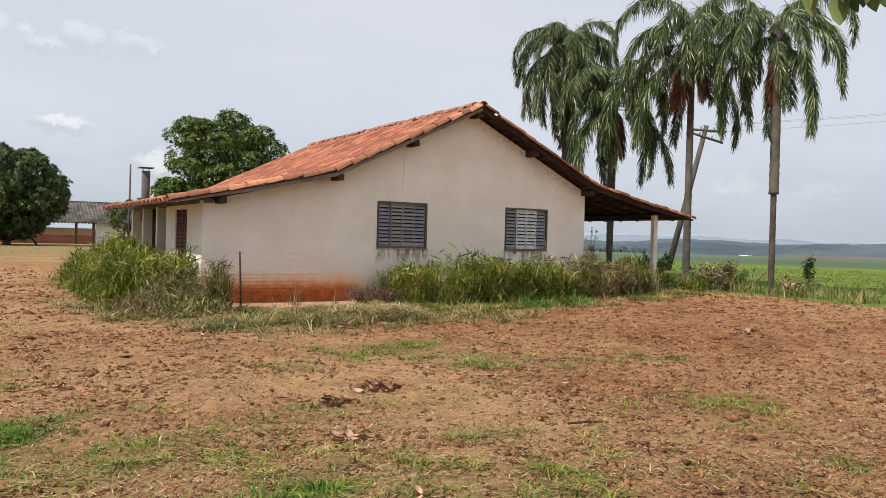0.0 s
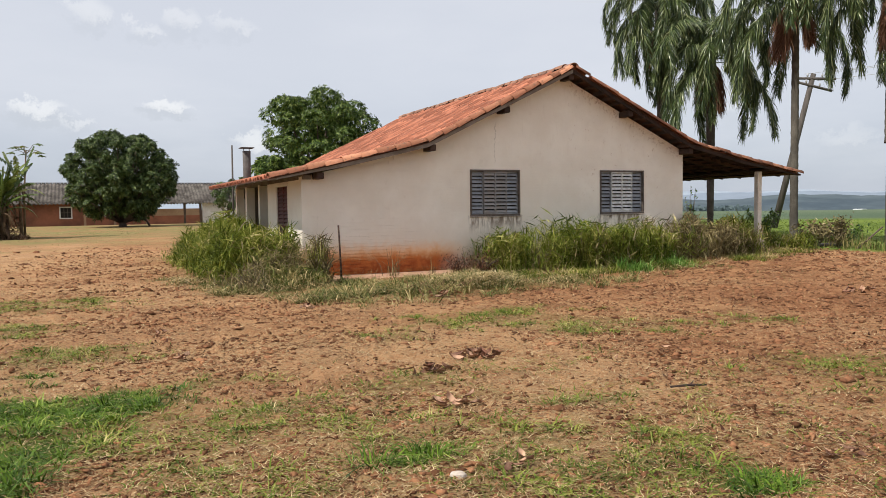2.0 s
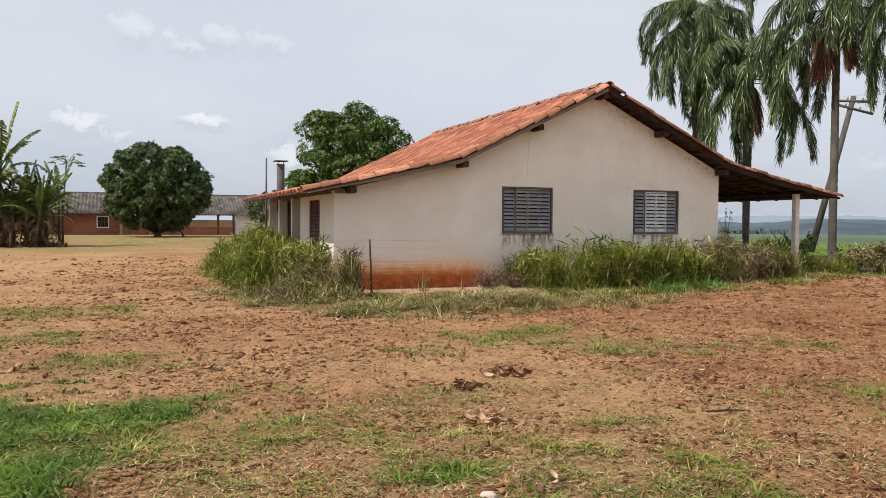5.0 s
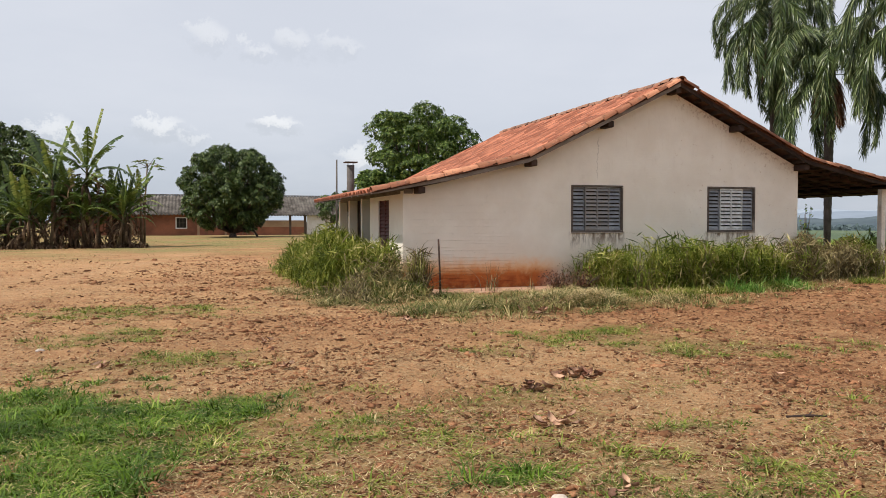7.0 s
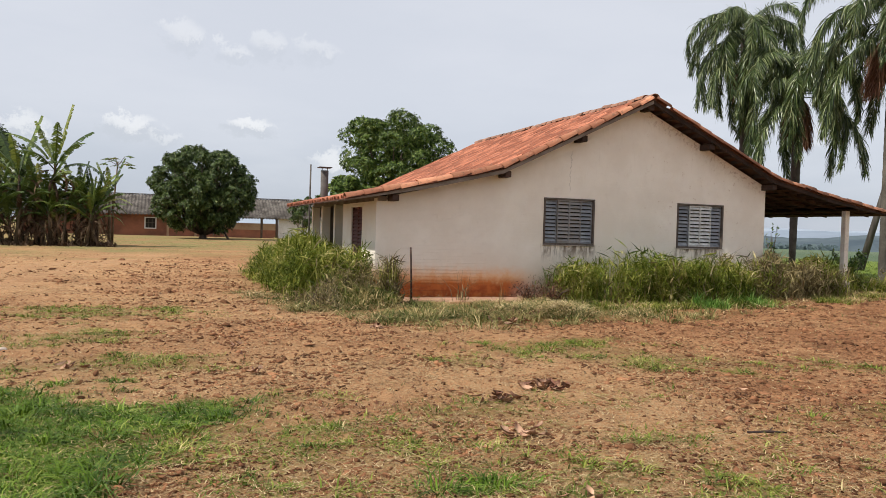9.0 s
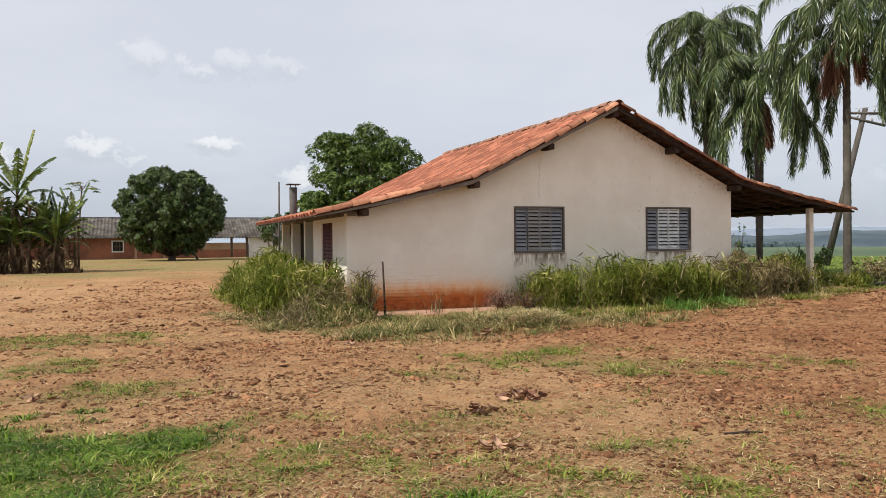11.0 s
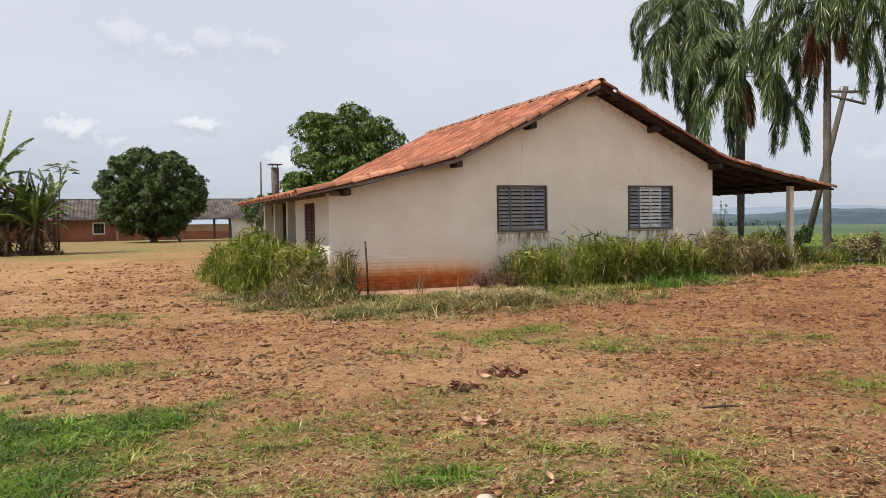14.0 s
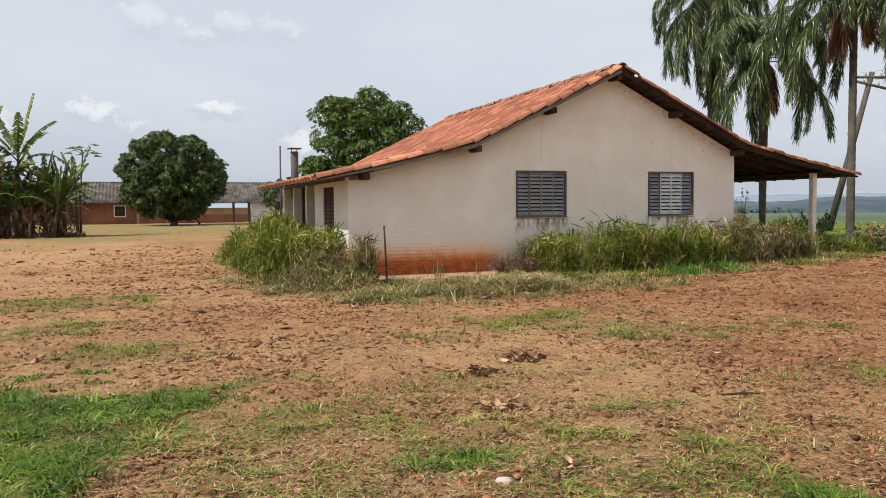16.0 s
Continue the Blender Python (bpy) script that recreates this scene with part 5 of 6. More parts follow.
# ---------------------------------------------------------------- trees
def rosettes(name, centres, axes, length, material, each, r):
    """Whorls of leaves at the twig ends: each whorl opens round its axis, its leaves arching over."""
    n = len(centres)
    axes = axes + r.normal(0, 0.25, (n, 3))
    axes /= np.linalg.norm(axes, axis=1, keepdims=True)
    c, ax = np.repeat(centres, each, 0), np.repeat(axes, each, 0)
    m = len(c)
    ref = r.normal(0, 1, (m, 3))
    out = ref - (ref * ax).sum(1, keepdims=True) * ax
    out /= np.linalg.norm(out, axis=1, keepdims=True)
    way = out + ax * r.uniform(-0.1, 0.9, m)[:, None] + np.array([0, 0, -0.25])
    way /= np.linalg.norm(way, axis=1, keepdims=True)
    side = np.cross(ax, way)
    side /= np.linalg.norm(side, axis=1, keepdims=True) + 1e-6
    face = np.cross(way, side)
    L = (length * r.uniform(0.6, 1.25, m))[:, None]
    W = L * 0.17
    base = c + r.normal(0, 0.12, (m, 3)) * length
    mid = base + way * L * 0.55 + face * L * 0.06
    tip = base + way * L - np.array([0, 0, 0.22]) * L
    verts = np.stack([base, mid + side * W, tip, mid - side * W], 1).reshape(-1, 3)
    tris = (np.arange(m)[:, None, None] * 4 + np.array([(0, 1, 2), (0, 2, 3)])).reshape(-1, 3)
    return np_mesh(name, verts, tris, material)


def leafy_tree(label, cx, cy, rx, rz, base, top, material, count, size, seed, group="", holes=0.0, trunk=0.25, lobes=26, category="tree", lobe=(0.17, 0.30), flat=0.8):
    """Trunk and limbs that end in lobes; each lobe is a shell of leaf whorls, with shaded gaps between the lobes."""
    r = np.random.default_rng(seed)
    z0 = float(height(np.array([cx]), np.array([cy]))[0])
    t = thing("tree", label, category, group, at=(cx, cy, z0))
    fork = z0 + base * 0.9
    part("trunk", tube(bmesh.new(), [(cx, cy, z0 - 0.2), (cx + 0.05, cy, z0 + base * 0.4), (cx, cy, fork)], [trunk * 1.5, trunk, trunk * 0.85], 10), BARK, t)
    mid = (base + top) / 2 + z0
    pts, nrm = [], []
    whorls = count // 11
    for k in range(lobes):
        # lobe centres spread evenly round the crown, a few inside it
        a, e = 2.399963 * k + r.uniform(-0.4, 0.4), math.asin(np.clip(0.97 - 1.85 * (k + 0.5) / lobes + r.normal(0, 0.06), -0.92, 0.98))
        rad = rx * r.uniform(*lobe)
        d = r.uniform(0.98, 1.14) - rad / rx
        c = np.array([cx + rx * d * math.cos(e) * math.cos(a), cy + rx * d * math.cos(e) * math.sin(a), mid + rz * d * math.sin(e)])
        if k % 3 == 0:
            half = (Vector((cx, cy, fork)) + Vector(c)) / 2 + Vector((0, 0, -0.2))
            part("limb", tube(bmesh.new(), [(cx, cy, fork - 0.1), half, Vector(c)], [trunk * 0.5, trunk * 0.3, trunk * 0.1], 6), BARK, t)
        m = max(8, int(0.8 * whorls / lobes))
        w = r.normal(0, 1, (m, 3)) + np.array([0, 0, 0.35])
        w /= np.linalg.norm(w, axis=1, keepdims=True)
        lump = 0.80 + 0.4 * vnoise(w[:, 0] * 3 + k * 7, w[:, 1] * 3 + w[:, 2] * 3, seed)
        pts.append(c + w * rad * (lump * r.uniform(0.75, 1.08, m))[:, None] * np.array([1, 1, flat]))
        nrm.append(w * np.array([1, 1, 0.8]) + np.array([0, 0, 0.55]))
    w = r.normal(0, 1, (int(0.2 * whorls), 3))   # the shaded inside
    w /= np.linalg.norm(w, axis=1, keepdims=True)
    pts.append(np.array([cx, cy, mid]) + w * np.array([rx, rx, rz]) * r.uniform(0.45, 0.68, (len(w), 1)))
    nrm.append(w)
    p, w = np.concatenate(pts), np.concatenate(nrm)
    keep = p[:, 2] > z0 + base * (0.75 + 0.3 * vnoise(p[:, 0], p[:, 1], seed + 2))
    if holes:
        keep &= vnoise(p[:, 0] * 0.8, p[:, 2] * 0.9, seed + 1) > holes
    crown = share("crown", rosettes("crown", p[keep], w[keep], size, material, 11, r), t)
    crown.matrix_parent_inverse = Matrix.Translation(-Vector((cx, cy, z0)))
    return t


leafy_tree("dense round dark green mango tree in front of the barn", -5.1, 66.0, 4.95, 4.4, 0.6, 9.0, MANGO, 90000, 0.30, 101, trunk=0.35, lobes=150, lobe=(0.09, 0.17))
leafy_tree("spreading bright green tree behind the house", 8.9, 44.0, 4.7, 4.3, 2.4, 10.9, LEAFY, 76000, 0.24, 102, holes=0.12, trunk=0.3, lobes=46, lobe=(0.18, 0.34), flat=0.6)
leafy_tree("bushy lower bright green tree beside the house", 5.3, 43.5, 2.5, 2.2, 1.2, 6.0, LEAFY, 12000, 0.36, 103, holes=0.05, trunk=0.18, lobes=18)
leafy_tree("small dark tree near the white barn wall", 4.2, 60.0, 1.5, 1.7, 1.0, 4.8, MANGO, 3500, 0.26, 104, holes=0.2, trunk=0.12, lobes=12)
leafy_tree("broad dark tree behind the banana clump", -28.6, 72.0, 6.3, 5.6, 0.4, 11.0, MANGO, 70000, 0.36, 115, trunk=0.4, lobes=130, lobe=(0.09, 0.18))
leafy_tree("large dark tree at the edge of the yard", -38.0, 70.0, 5.8, 5.8, 0.4, 11.6, MANGO, 20000, 0.55, 106, holes=0.04, trunk=0.4, lobes=30)


# ---------------------------------------------------------------- palms
def frond_mesh(name, length, rise, fall, material, seed, droop=0.62, thin=1.0):
    """A plume leaf: an arching stalk with ranks of long leaflets that set off in all planes and hang over."""
    r = np.random.default_rng(seed)
    steps = 24
    s = np.linspace(0, 1, steps)
    elev = np.radians(np.maximum(rise - (rise + fall) * s ** 0.8, -88))
    px = np.concatenate([[0], np.cumsum(np.cos(elev[:-1]) * length / (steps - 1))])
    pz = np.concatenate([[0], np.cumsum(np.sin(elev[:-1]) * length / (steps - 1))])
    verts, tris = [], []
    for k in range(steps):   # the stalk
        w = 0.040 * (1 - 0.85 * s[k])
        verts += [(px[k], -w, pz[k]), (px[k], w, pz[k]), (px[k], 0, pz[k] - w)]
        if k:
            o = 3 * k
            for a, b in ((0, 1), (1, 2), (2, 0)):
                tris += [(o + a, o + b, o - 3 + b), (o + a, o - 3 + b, o - 3 + a)]
    n = int(640 * thin)
    q = np.clip(0.17 + 0.83 * np.round(r.uniform(0, 1, n) * 70) / 70 + r.normal(0, 0.004, n), 0.15, 1.0)
    root = np.stack([np.interp(q, s, px), np.zeros(n), np.interp(q, s, pz)], 1)
    e = np.interp(q, s, elev)
    ahead, over = np.stack([np.cos(e), 0 * e, np.sin(e)], 1), np.stack([-np.sin(e), 0 * e, np.cos(e)], 1)
    side = np.where(r.uniform(0, 1, n) < 0.5, -1.0, 1.0)
    plane = r.normal(0.15, 0.55, n)   # how far a leaflet stands over or under the stalk
    size = (0.42 + 0.50 * np.sin(np.pi * np.clip(q * 0.85 + 0.10, 0, 1))) * r.uniform(0.5, 1.2, n) * (0.70 + 0.4 * droop)
    way = ahead * r.uniform(0.25, 0.75, n)[:, None] + np.array([0, 1.0, 0]) * (side * np.cos(plane))[:, None] + over * np.sin(plane)[:, None]
    way /= np.linalg.norm(way, axis=1, keepdims=True)
    broad = np.cross(way, r.normal(0, 1, (n, 3)))
    broad /= np.linalg.norm(broad, axis=1, keepdims=True)
    rows, p = [], root.copy()
    for k, (share_, w) in enumerate(((0.0, 0.008), (0.30, 0.0135), (0.36, 0.011), (0.34, 0.0))):
        p = p + way * (size * share_)[:, None]
        rows += [p - broad * w, p + broad * w] if w else [p]
        way = way + np.array([0, 0, -1.0]) * r.uniform(0.35, 1.15, n)[:, None] * (0.7 + 0.9 * droop)
        way /= np.linalg.norm(way, axis=1, keepdims=True)
        broad = broad - (broad * way).sum(1, keepdims=True) * way
        broad /= np.linalg.norm(broad, axis=1, keepdims=True)
    o = len(verts)
    verts = np.concatenate([np.array(verts), np.stack(rows, 1).reshape(-1, 3)])
    leaf = np.array([(0, 1, 3), (0, 3, 2), (2, 3, 5), (2, 5, 4), (4, 5, 6)])
    tris = np.concatenate([np.array(tris), (o + np.arange(n)[:, None, None] * 7 + leaf).reshape(-1, 3)])
    return np_mesh(name, verts, tris, material)


FRONDS = [frond_mesh("frond", 4.7, rise, fall, FROND, 200 + k, droop) for k, (rise, fall, droop) in enumerate(((80, 128, 0.34), (58, 140, 0.42), (28, 135, 0.5), (90, 105, 0.3), (0, 100, 0.6)))]
DEAD = [frond_mesh("dead_frond", 2.5, -45, 130, FROND_DEAD, 230 + k, 0.9, 0.7) for k in range(2)]


def palm(label, cx, cy, crown_z, scale, seed, thick=0.19, step_at=None, count=17, dead=3, lean=0.0, bark=None, taper=0.20):
    r = np.random.default_rng(seed)
    z0 = float(height(np.array([cx]), np.array([cy]))[0])
    t = thing("palm_tree", label, "palm tree", "row of palms beside the house", at=(cx, cy, z0))
    rows, radii = [], []
    for k, z in enumerate(np.arange(z0 - 0.2, crown_z + 0.3, 0.13)):
        f = (z - z0) / (crown_z - z0)
        rows.append((cx + lean * f * f, cy, z))
        radii.append(thick * (1.06 - taper * f) * (1.0 + (0.045 if k % 2 else -0.02)) * r.uniform(0.97, 1.03))
    if step_at:
        low = [k for k, p in enumerate(rows) if p[2] < step_at]
        part("trunk_foot", tube(bmesh.new(), [rows[k] for k in low] + [(cx, cy, step_at)], [radii[k] * 0.60 for k in low] + [thick * 0.60], 14), PALM_LOW, t, "dark bare lower trunk")
        high = [k for k, p in enumerate(rows) if p[2] >= step_at]
        part("trunk", tube(bmesh.new(), [(cx, cy, step_at - 0.03)] + [rows[k] for k in high], [thick * 1.05] + [radii[k] for k in high], 14), PALM_BARK, t)
    else:
        part("trunk", tube(bmesh.new(), rows, radii, 14), bark or PALM_BARK, t)
    top = Vector((cx + lean, cy, crown_z))
    part("crown_shaft", tube(bmesh.new(), [top + Vector((0, 0, -0.9)), top + Vector((0, 0, -0.3)), top + Vector((0, 0, 0.5))], [thick * 0.95, thick * 1.5, thick * 0.5], 12), PALM_LOW, t)
    inverse = Matrix.Translation(-Vector((cx, cy, z0)))
    for k in range(count):
        a = 360 * (k * 0.381966) + r.uniform(-14, 14)
        age = k / count
        mesh = FRONDS[3] if age < 0.18 else FRONDS[0] if age < 0.42 else FRONDS[1] if age < 0.66 else FRONDS[2] if age < 0.84 else FRONDS[4]
        tilt = r.uniform(-14, 10)
        f = share("frond", mesh, t, Matrix.Translation(top + Vector((0, 0, 0.35 - 0.95 * age))) @ pose(0, 0, 0, r.uniform(-14, 14), -tilt, a) @ Matrix.Scale(scale * r.uniform(0.88, 1.1), 4))
        f.matrix_parent_inverse = inverse
    for k in range(dead):
        f = share("dead_frond", DEAD[k % 2], t, Matrix.Translation(top + Vector((0, 0, -0.35))) @ pose(0, 0, 0, r.uniform(-10, 10), r.uniform(-8, 8), r.uniform(0, 360)) @ Matrix.Scale(scale * r.uniform(0.6, 1.0), 4))
        f.matrix_parent_inverse = inverse
    return t


palm("tall feather palm with drooping green fronds and a stepped trunk", 12.4, -1.65, 7.8, 0.72, 301, 0.145, 3.13, 17, 5)
palm("tall feather palm with dead brown fronds hanging under the crown", 12.45, 1.6, 8.4, 0.84, 302, 0.118, None, 19, 11)
palm("tall feather palm with weeping fronds behind the porch", 12.8, 5.6, 7.1, 0.82, 303, 0.10, None, 26, 9, 0.0, PALM_LOW, -0.8)
palm("tall feather palm rising behind the roof", 12.45, 7.8, 9.05, 0.79, 304, 0.13, None, 27, 8, -0.1, PALM_LOW, -0.7)


# ---------------------------------------------------------------- banana clump
def banana_leaf(name, length, width, material, seed, sag=95, torn=0.5):
    r = np.random.default_rng(seed)
    steps = 40
    s = np.linspace(0, 1, steps)
    elev = np.radians(78 - (78 + sag - 60) * s ** 1.5)
    px = np.concatenate([[0], np.cumsum(np.cos(elev[:-1]) * length / (steps - 1))])
    pz = np.concatenate([[0], np.cumsum(np.sin(elev[:-1]) * length / (steps - 1))])
    verts, tris = [], []
    for k in range(steps):
        w = 0.04 * (1 - 0.8 * s[k])
        verts += [(px[k], -w, pz[k]), (px[k], w, pz[k]), (px[k], 0, pz[k] - w)]
        if k:
            o = 3 * k
            for a, b in ((0, 1), (1, 2), (2, 0)):
                tris += [(o + a, o + b, o - 3 + b), (o + a, o - 3 + b, o - 3 + a)]
    for side in (-1, 1):
        sink = 0.15
        for k in range(7, steps - 1):
            if r.uniform() < torn:
                sink = r.uniform(0.0, 0.6)
            wid = width * r.uniform(0.7, 1.15) * math.sin(math.pi * min(1, (s[k] - 0.16) / 0.84 * 0.92 + 0.06)) ** 0.6
            gap = r.uniform(0.6, 0.97) if r.uniform() < torn else 1.0
            nx, nz = px[k] + (px[k + 1] - px[k]) * gap, pz[k] + (pz[k + 1] - pz[k]) * gap
            o = len(verts)
            drop = wid * sink
            verts += [(px[k], 0.01 * side, pz[k]), (nx, 0.01 * side, nz), (nx + 0.08, side * wid * 0.9, nz - drop), (px[k] + 0.08, side * wid * 0.9, pz[k] - drop)]
            tris += [(o, o + 1, o + 2), (o, o + 2, o + 3)]
    return np_mesh(name, verts, tris, material)


B_LEAF = [banana_leaf("leaf", 2.6, 0.26, BANANA, 400 + k, sag, torn) for k, (sag, torn) in enumerate(((15, 0.25), (48, 0.35), (95, 0.5), (-12, 0.3)))]
B_DEAD = [banana_leaf("dead_leaf", 2.1, 0.085, BANANA_DEAD, 420 + k, 165, 0.8) for k in range(2)]


def banana(cx, cy, tall, seed, leaves=8, dead=5, scale=1.0):
    r = np.random.default_rng(seed)
    z0 = float(height(np.array([cx]), np.array([cy]))[0])
    t = thing("banana_plant", "banana plant with torn green leaves and hanging withered ones", "banana plant", "banana clump", at=(cx, cy, z0))
    dx, dy = r.normal(0, 0.2), r.normal(0, 0.2)
    top = Vector((cx + dx, cy + dy, z0 + tall))
    part("stem", tube(bmesh.new(), [(cx, cy, z0 - 0.1), (cx + dx * 0.4, cy + dy * 0.4, z0 + tall * 0.5), top], [0.12, 0.09, 0.06], 8), BANANA_STEM, t)
    inverse = Matrix.Translation(-Vector((cx, cy, z0)))
    for k in range(leaves):
        mesh = B_LEAF[3] if k < 2 else B_LEAF[0] if k < 4 else B_LEAF[1] if k < 8 else B_LEAF[2]
        f = share("leaf", mesh, t, Matrix.Translation(top + Vector((0, 0, -0.05 * k))) @ pose(0, 0, 0, r.uniform(-14, 14), r.uniform(-10, 14) + 4 * k, 137.5 * k + r.uniform(-25, 25)) @ Matrix.Scale(scale * r.uniform(0.75, 1.1), 4))
        f.matrix_parent_inverse = inverse
    for k in range(dead):
        f = share("dead_leaf", B_DEAD[k % 2], t, Matrix.Translation(top + Vector((0, 0, -0.3 - 0.1 * k))) @ pose(0, 0, 0, 0, 70 + r.uniform(-10, 15), r.uniform(0, 360)) @ Matrix.Scale(scale * r.uniform(0.75, 1.1), 4))
        f.matrix_parent_inverse = inverse


BANANAS = [(-14.7, 33.8, 4.7, 9, 12, 1.35), (-16.2, 33.6, 4.0, 10, 10, 1.3), (-13.4, 34.2, 3.0, 10, 12, 1.05), (-12.3, 34.0, 2.5, 9, 10, 0.95), (-11.7, 35.0, 3.3, 5, 4, 0.8), (-15.5, 34.6, 3.0, 9, 6, 1.2)]
for k in range(30):   # the lower plants that fill the clump
    cx = -12.0 - 12.5 * (k + 0.5) / 30 + rng.normal(0, 0.2)
    BANANAS.append((cx, 33.3 + rng.uniform(-0.7, 1.6), rng.uniform(1.1, 2.6) - 0.02 * k, 10, 14, rng.uniform(0.7, 1.1)))
for k, (cx, cy, tall, leaves, dead, scale) in enumerate(BANANAS):
    banana(cx, cy, tall, 500 + k, leaves, dead, scale)
x, y = scatter(9000, -26, -11.2, 30.6, 36, lambda x, y: ease(np.abs(y - 33.4), 2.2, 0.3) * (vnoise(x * 1.2, y * 1.2, 97) ** 2) * 1.6)
blades("dead_leaf_litter", "withered leaves heaped under the banana plants", x, y, rng.uniform(0.15, 0.6, len(x)), rng.uniform(0.04, 0.10, len(x)), rng.uniform(0.6, 1.2, len(x)), BANANA_DEAD, "litter", levels=(0.0, 0.5))


# ---------------------------------------------------------------- barn
def barn():
    b = thing("barn", "long low barn with grey corrugated roof, brick end and open front", "barn", at=(-4.5, 79.0, 0.0))
    y0 = 78.8
    # brick end with its window
    bm = bmesh.new()
    for x0, x1, z0, z1 in ((-24.0, -11.0, -0.3, 2.45), (-9.8, -8.5, -0.3, 2.45), (-11.0, -9.8, -0.3, 0.8), (-11.0, -9.8, 2.1, 2.45)):
        box(bm, x0, x1, y0, y0 + 0.2, z0, z1)
    part("brick_wall", bm, BRICK_FAR, b, "bare red brick end wall")
    bm = bmesh.new()
    for x0, x1, z0, z1 in ((-11.05, -9.75, 2.0, 2.12), (-11.05, -9.75, 0.76, 0.88), (-11.05, -10.93, 0.88, 2.0), (-9.87, -9.75, 0.88, 2.0)):
        box(bm, x0, x1, y0 - 0.06, y0 - 0.002, z0, z1)
    w = part("window", bm, WHITEWASH, b, "small dark window with a white surround")
    part("pane", boxed(-10.93, -9.87, y0 + 0.05, y0 + 0.08, 0.88, 2.0, 0), DARKNESS, w)
    for x in (-10.58, -10.22):
        part("bar", boxed(x - 0.03, x + 0.03, y0 + 0.0, y0 + 0.04, 0.88, 2.0, 0), FRAME_GREY, w)
    part("bar", boxed(-10.93, -9.87, y0 + 0.0, y0 + 0.04, 1.42, 1.48, 0), FRAME_GREY, w)
    # low front walls, pillars, half-height screens
    part("low_wall", boxed(-8.5, 4.1, y0, y0 + 0.2, -0.3, 0.95, 0.01), BRICK_FAR, b, "low red brick front wall")
    part("screen_wall", boxed(-1.4, 4.0, y0 + 0.02, y0 + 0.2, 0.95, 1.75, 0.01), ROUGHCAST, b, "ochre rendered screen wall")
    part("white_sill", boxed(-8.5, -2.2, y0 - 0.02, y0 + 0.22, 0.97, 1.30, 0.01), WHITEWASH, b)
    part("white_wall", boxed(4.2, 14.0, y0, y0 + 0.2, -0.3, 2.45, 0.01), WHITEWASH, b, "whitewashed end wall")
    for x in (-8.5, -5.4, -2.0, 2.2, 4.0):
        part("pillar", boxed(x - 0.13, x + 0.13, y0 - 0.03, y0 + 0.23, -0.3, 2.45, 0.01), ROUGHCAST if x < 0 else BARK, b)
    for x in (6.6, 9.2):
        part("pillar", boxed(x - 0.09, x + 0.09, y0 - 0.05, y0 - 0.002, -0.3, 2.45, 0.01), CEMENT, b)
    part("back_wall", boxed(-24, 14, y0 + 9.0, y0 + 9.2, -0.3, 1.6, 0), ROUGHCAST, b)
    part("end_wall", boxed(-24.2, -24.0, y0, y0 + 9.0, -0.3, 2.45, 0), BRICK_FAR, b)
    part("partition", boxed(-8.7, -8.5, y0 + 0.2, y0 + 9.0, -0.3, 2.45, 0), BRICK_FAR, b)
    # corrugated sheets
    n = 420
    x = np.linspace(-25, 15, n)
    wave = 0.085 * np.sin(np.arange(n) * math.pi / 2.0 + 0.3)
    lines = ((y0 - 0.7, 2.38), (y0 + 1.2, 3.22), (y0 + 1.22, 3.26), (y0 + 3.0, 4.07), (y0 + 3.02, 4.11), (y0 + 4.6, 4.86), (y0 + 9.8, 2.4))
    verts = np.concatenate([np.stack([x, np.full(n, y), z + wave + 0.03 * vnoise(x * 0.9, x * 0 + y, 90)], 1) for y, z in lines])
    i, j = np.meshgrid(np.arange(len(lines) - 1), np.arange(n - 1), indexing="ij")
    i, j = i.ravel(), j.ravel()
    mesh = np_mesh("roof", verts, np.stack([i * n + j, i * n + j + 1, (i + 1) * n + j + 1, (i + 1) * n + j], 1), FIBRE)
    roof_ob = share("roof", mesh, b)
    roof_ob.matrix_parent_inverse = Matrix.Translation(-Vector((-4.5, 79.0, 0.0)))
    solid = roof_ob.modifiers.new("sheet", "SOLIDIFY")
    solid.thickness = 0.02
    for k in range(34):
        cx = -25 + k * 1.2
        part("ridge_cap", boxed(cx, cx + 1.16, y0 + 4.42, y0 + 4.78, 4.86, 4.95, 0.02), FIBRE, b)


barn()
def papaya(cx, cy, tall, seed):
    """A thin bare stem with long-stalked lobed leaves at its head."""
    r = np.random.default_rng(seed)
    t = thing("papaya_plant", "slender papaya plant with a few lobed leaves at its head", "papaya plant", at=(cx, cy, 0.0))
    top = Vector((cx + 0.25, cy, tall))
    part("stem", tube(bmesh.new(), [(cx, cy, -0.1), (cx + 0.05, cy, tall * 0.5), top], [0.08, 0.06, 0.04], 8), BANANA_STEM, t)
    for k in range(9):
        a, up = 2.4 * k + r.uniform(-0.3, 0.3), r.uniform(-0.25, 0.45)
        end = top + Vector((math.cos(a) * 0.75, math.sin(a) * 0.75, up))
        stalk = part("leaf_stalk", tube(bmesh.new(), [top - Vector((0, 0, 0.05 * k)), top.lerp(end, 0.6) + Vector((0, 0, 0.08)), end], [0.018, 0.014, 0.010], 5), BANANA_STEM, t)
        bm = bmesh.new()
        for f in range(7):
            b = a + (f - 3) * 0.62
            d, q = Vector((math.cos(b), math.sin(b), -0.35)), Vector((-math.sin(b), math.cos(b), 0))
            size = r.uniform(0.34, 0.48)
            v = [bm.verts.new(end + p) for p in (Vector((0, 0, 0)), d * size * 0.55 + q * 0.10, d * size, d * size * 0.55 - q * 0.10)]
            bm.faces.new(v)
        part("leaf", bm, BANANA, stalk)


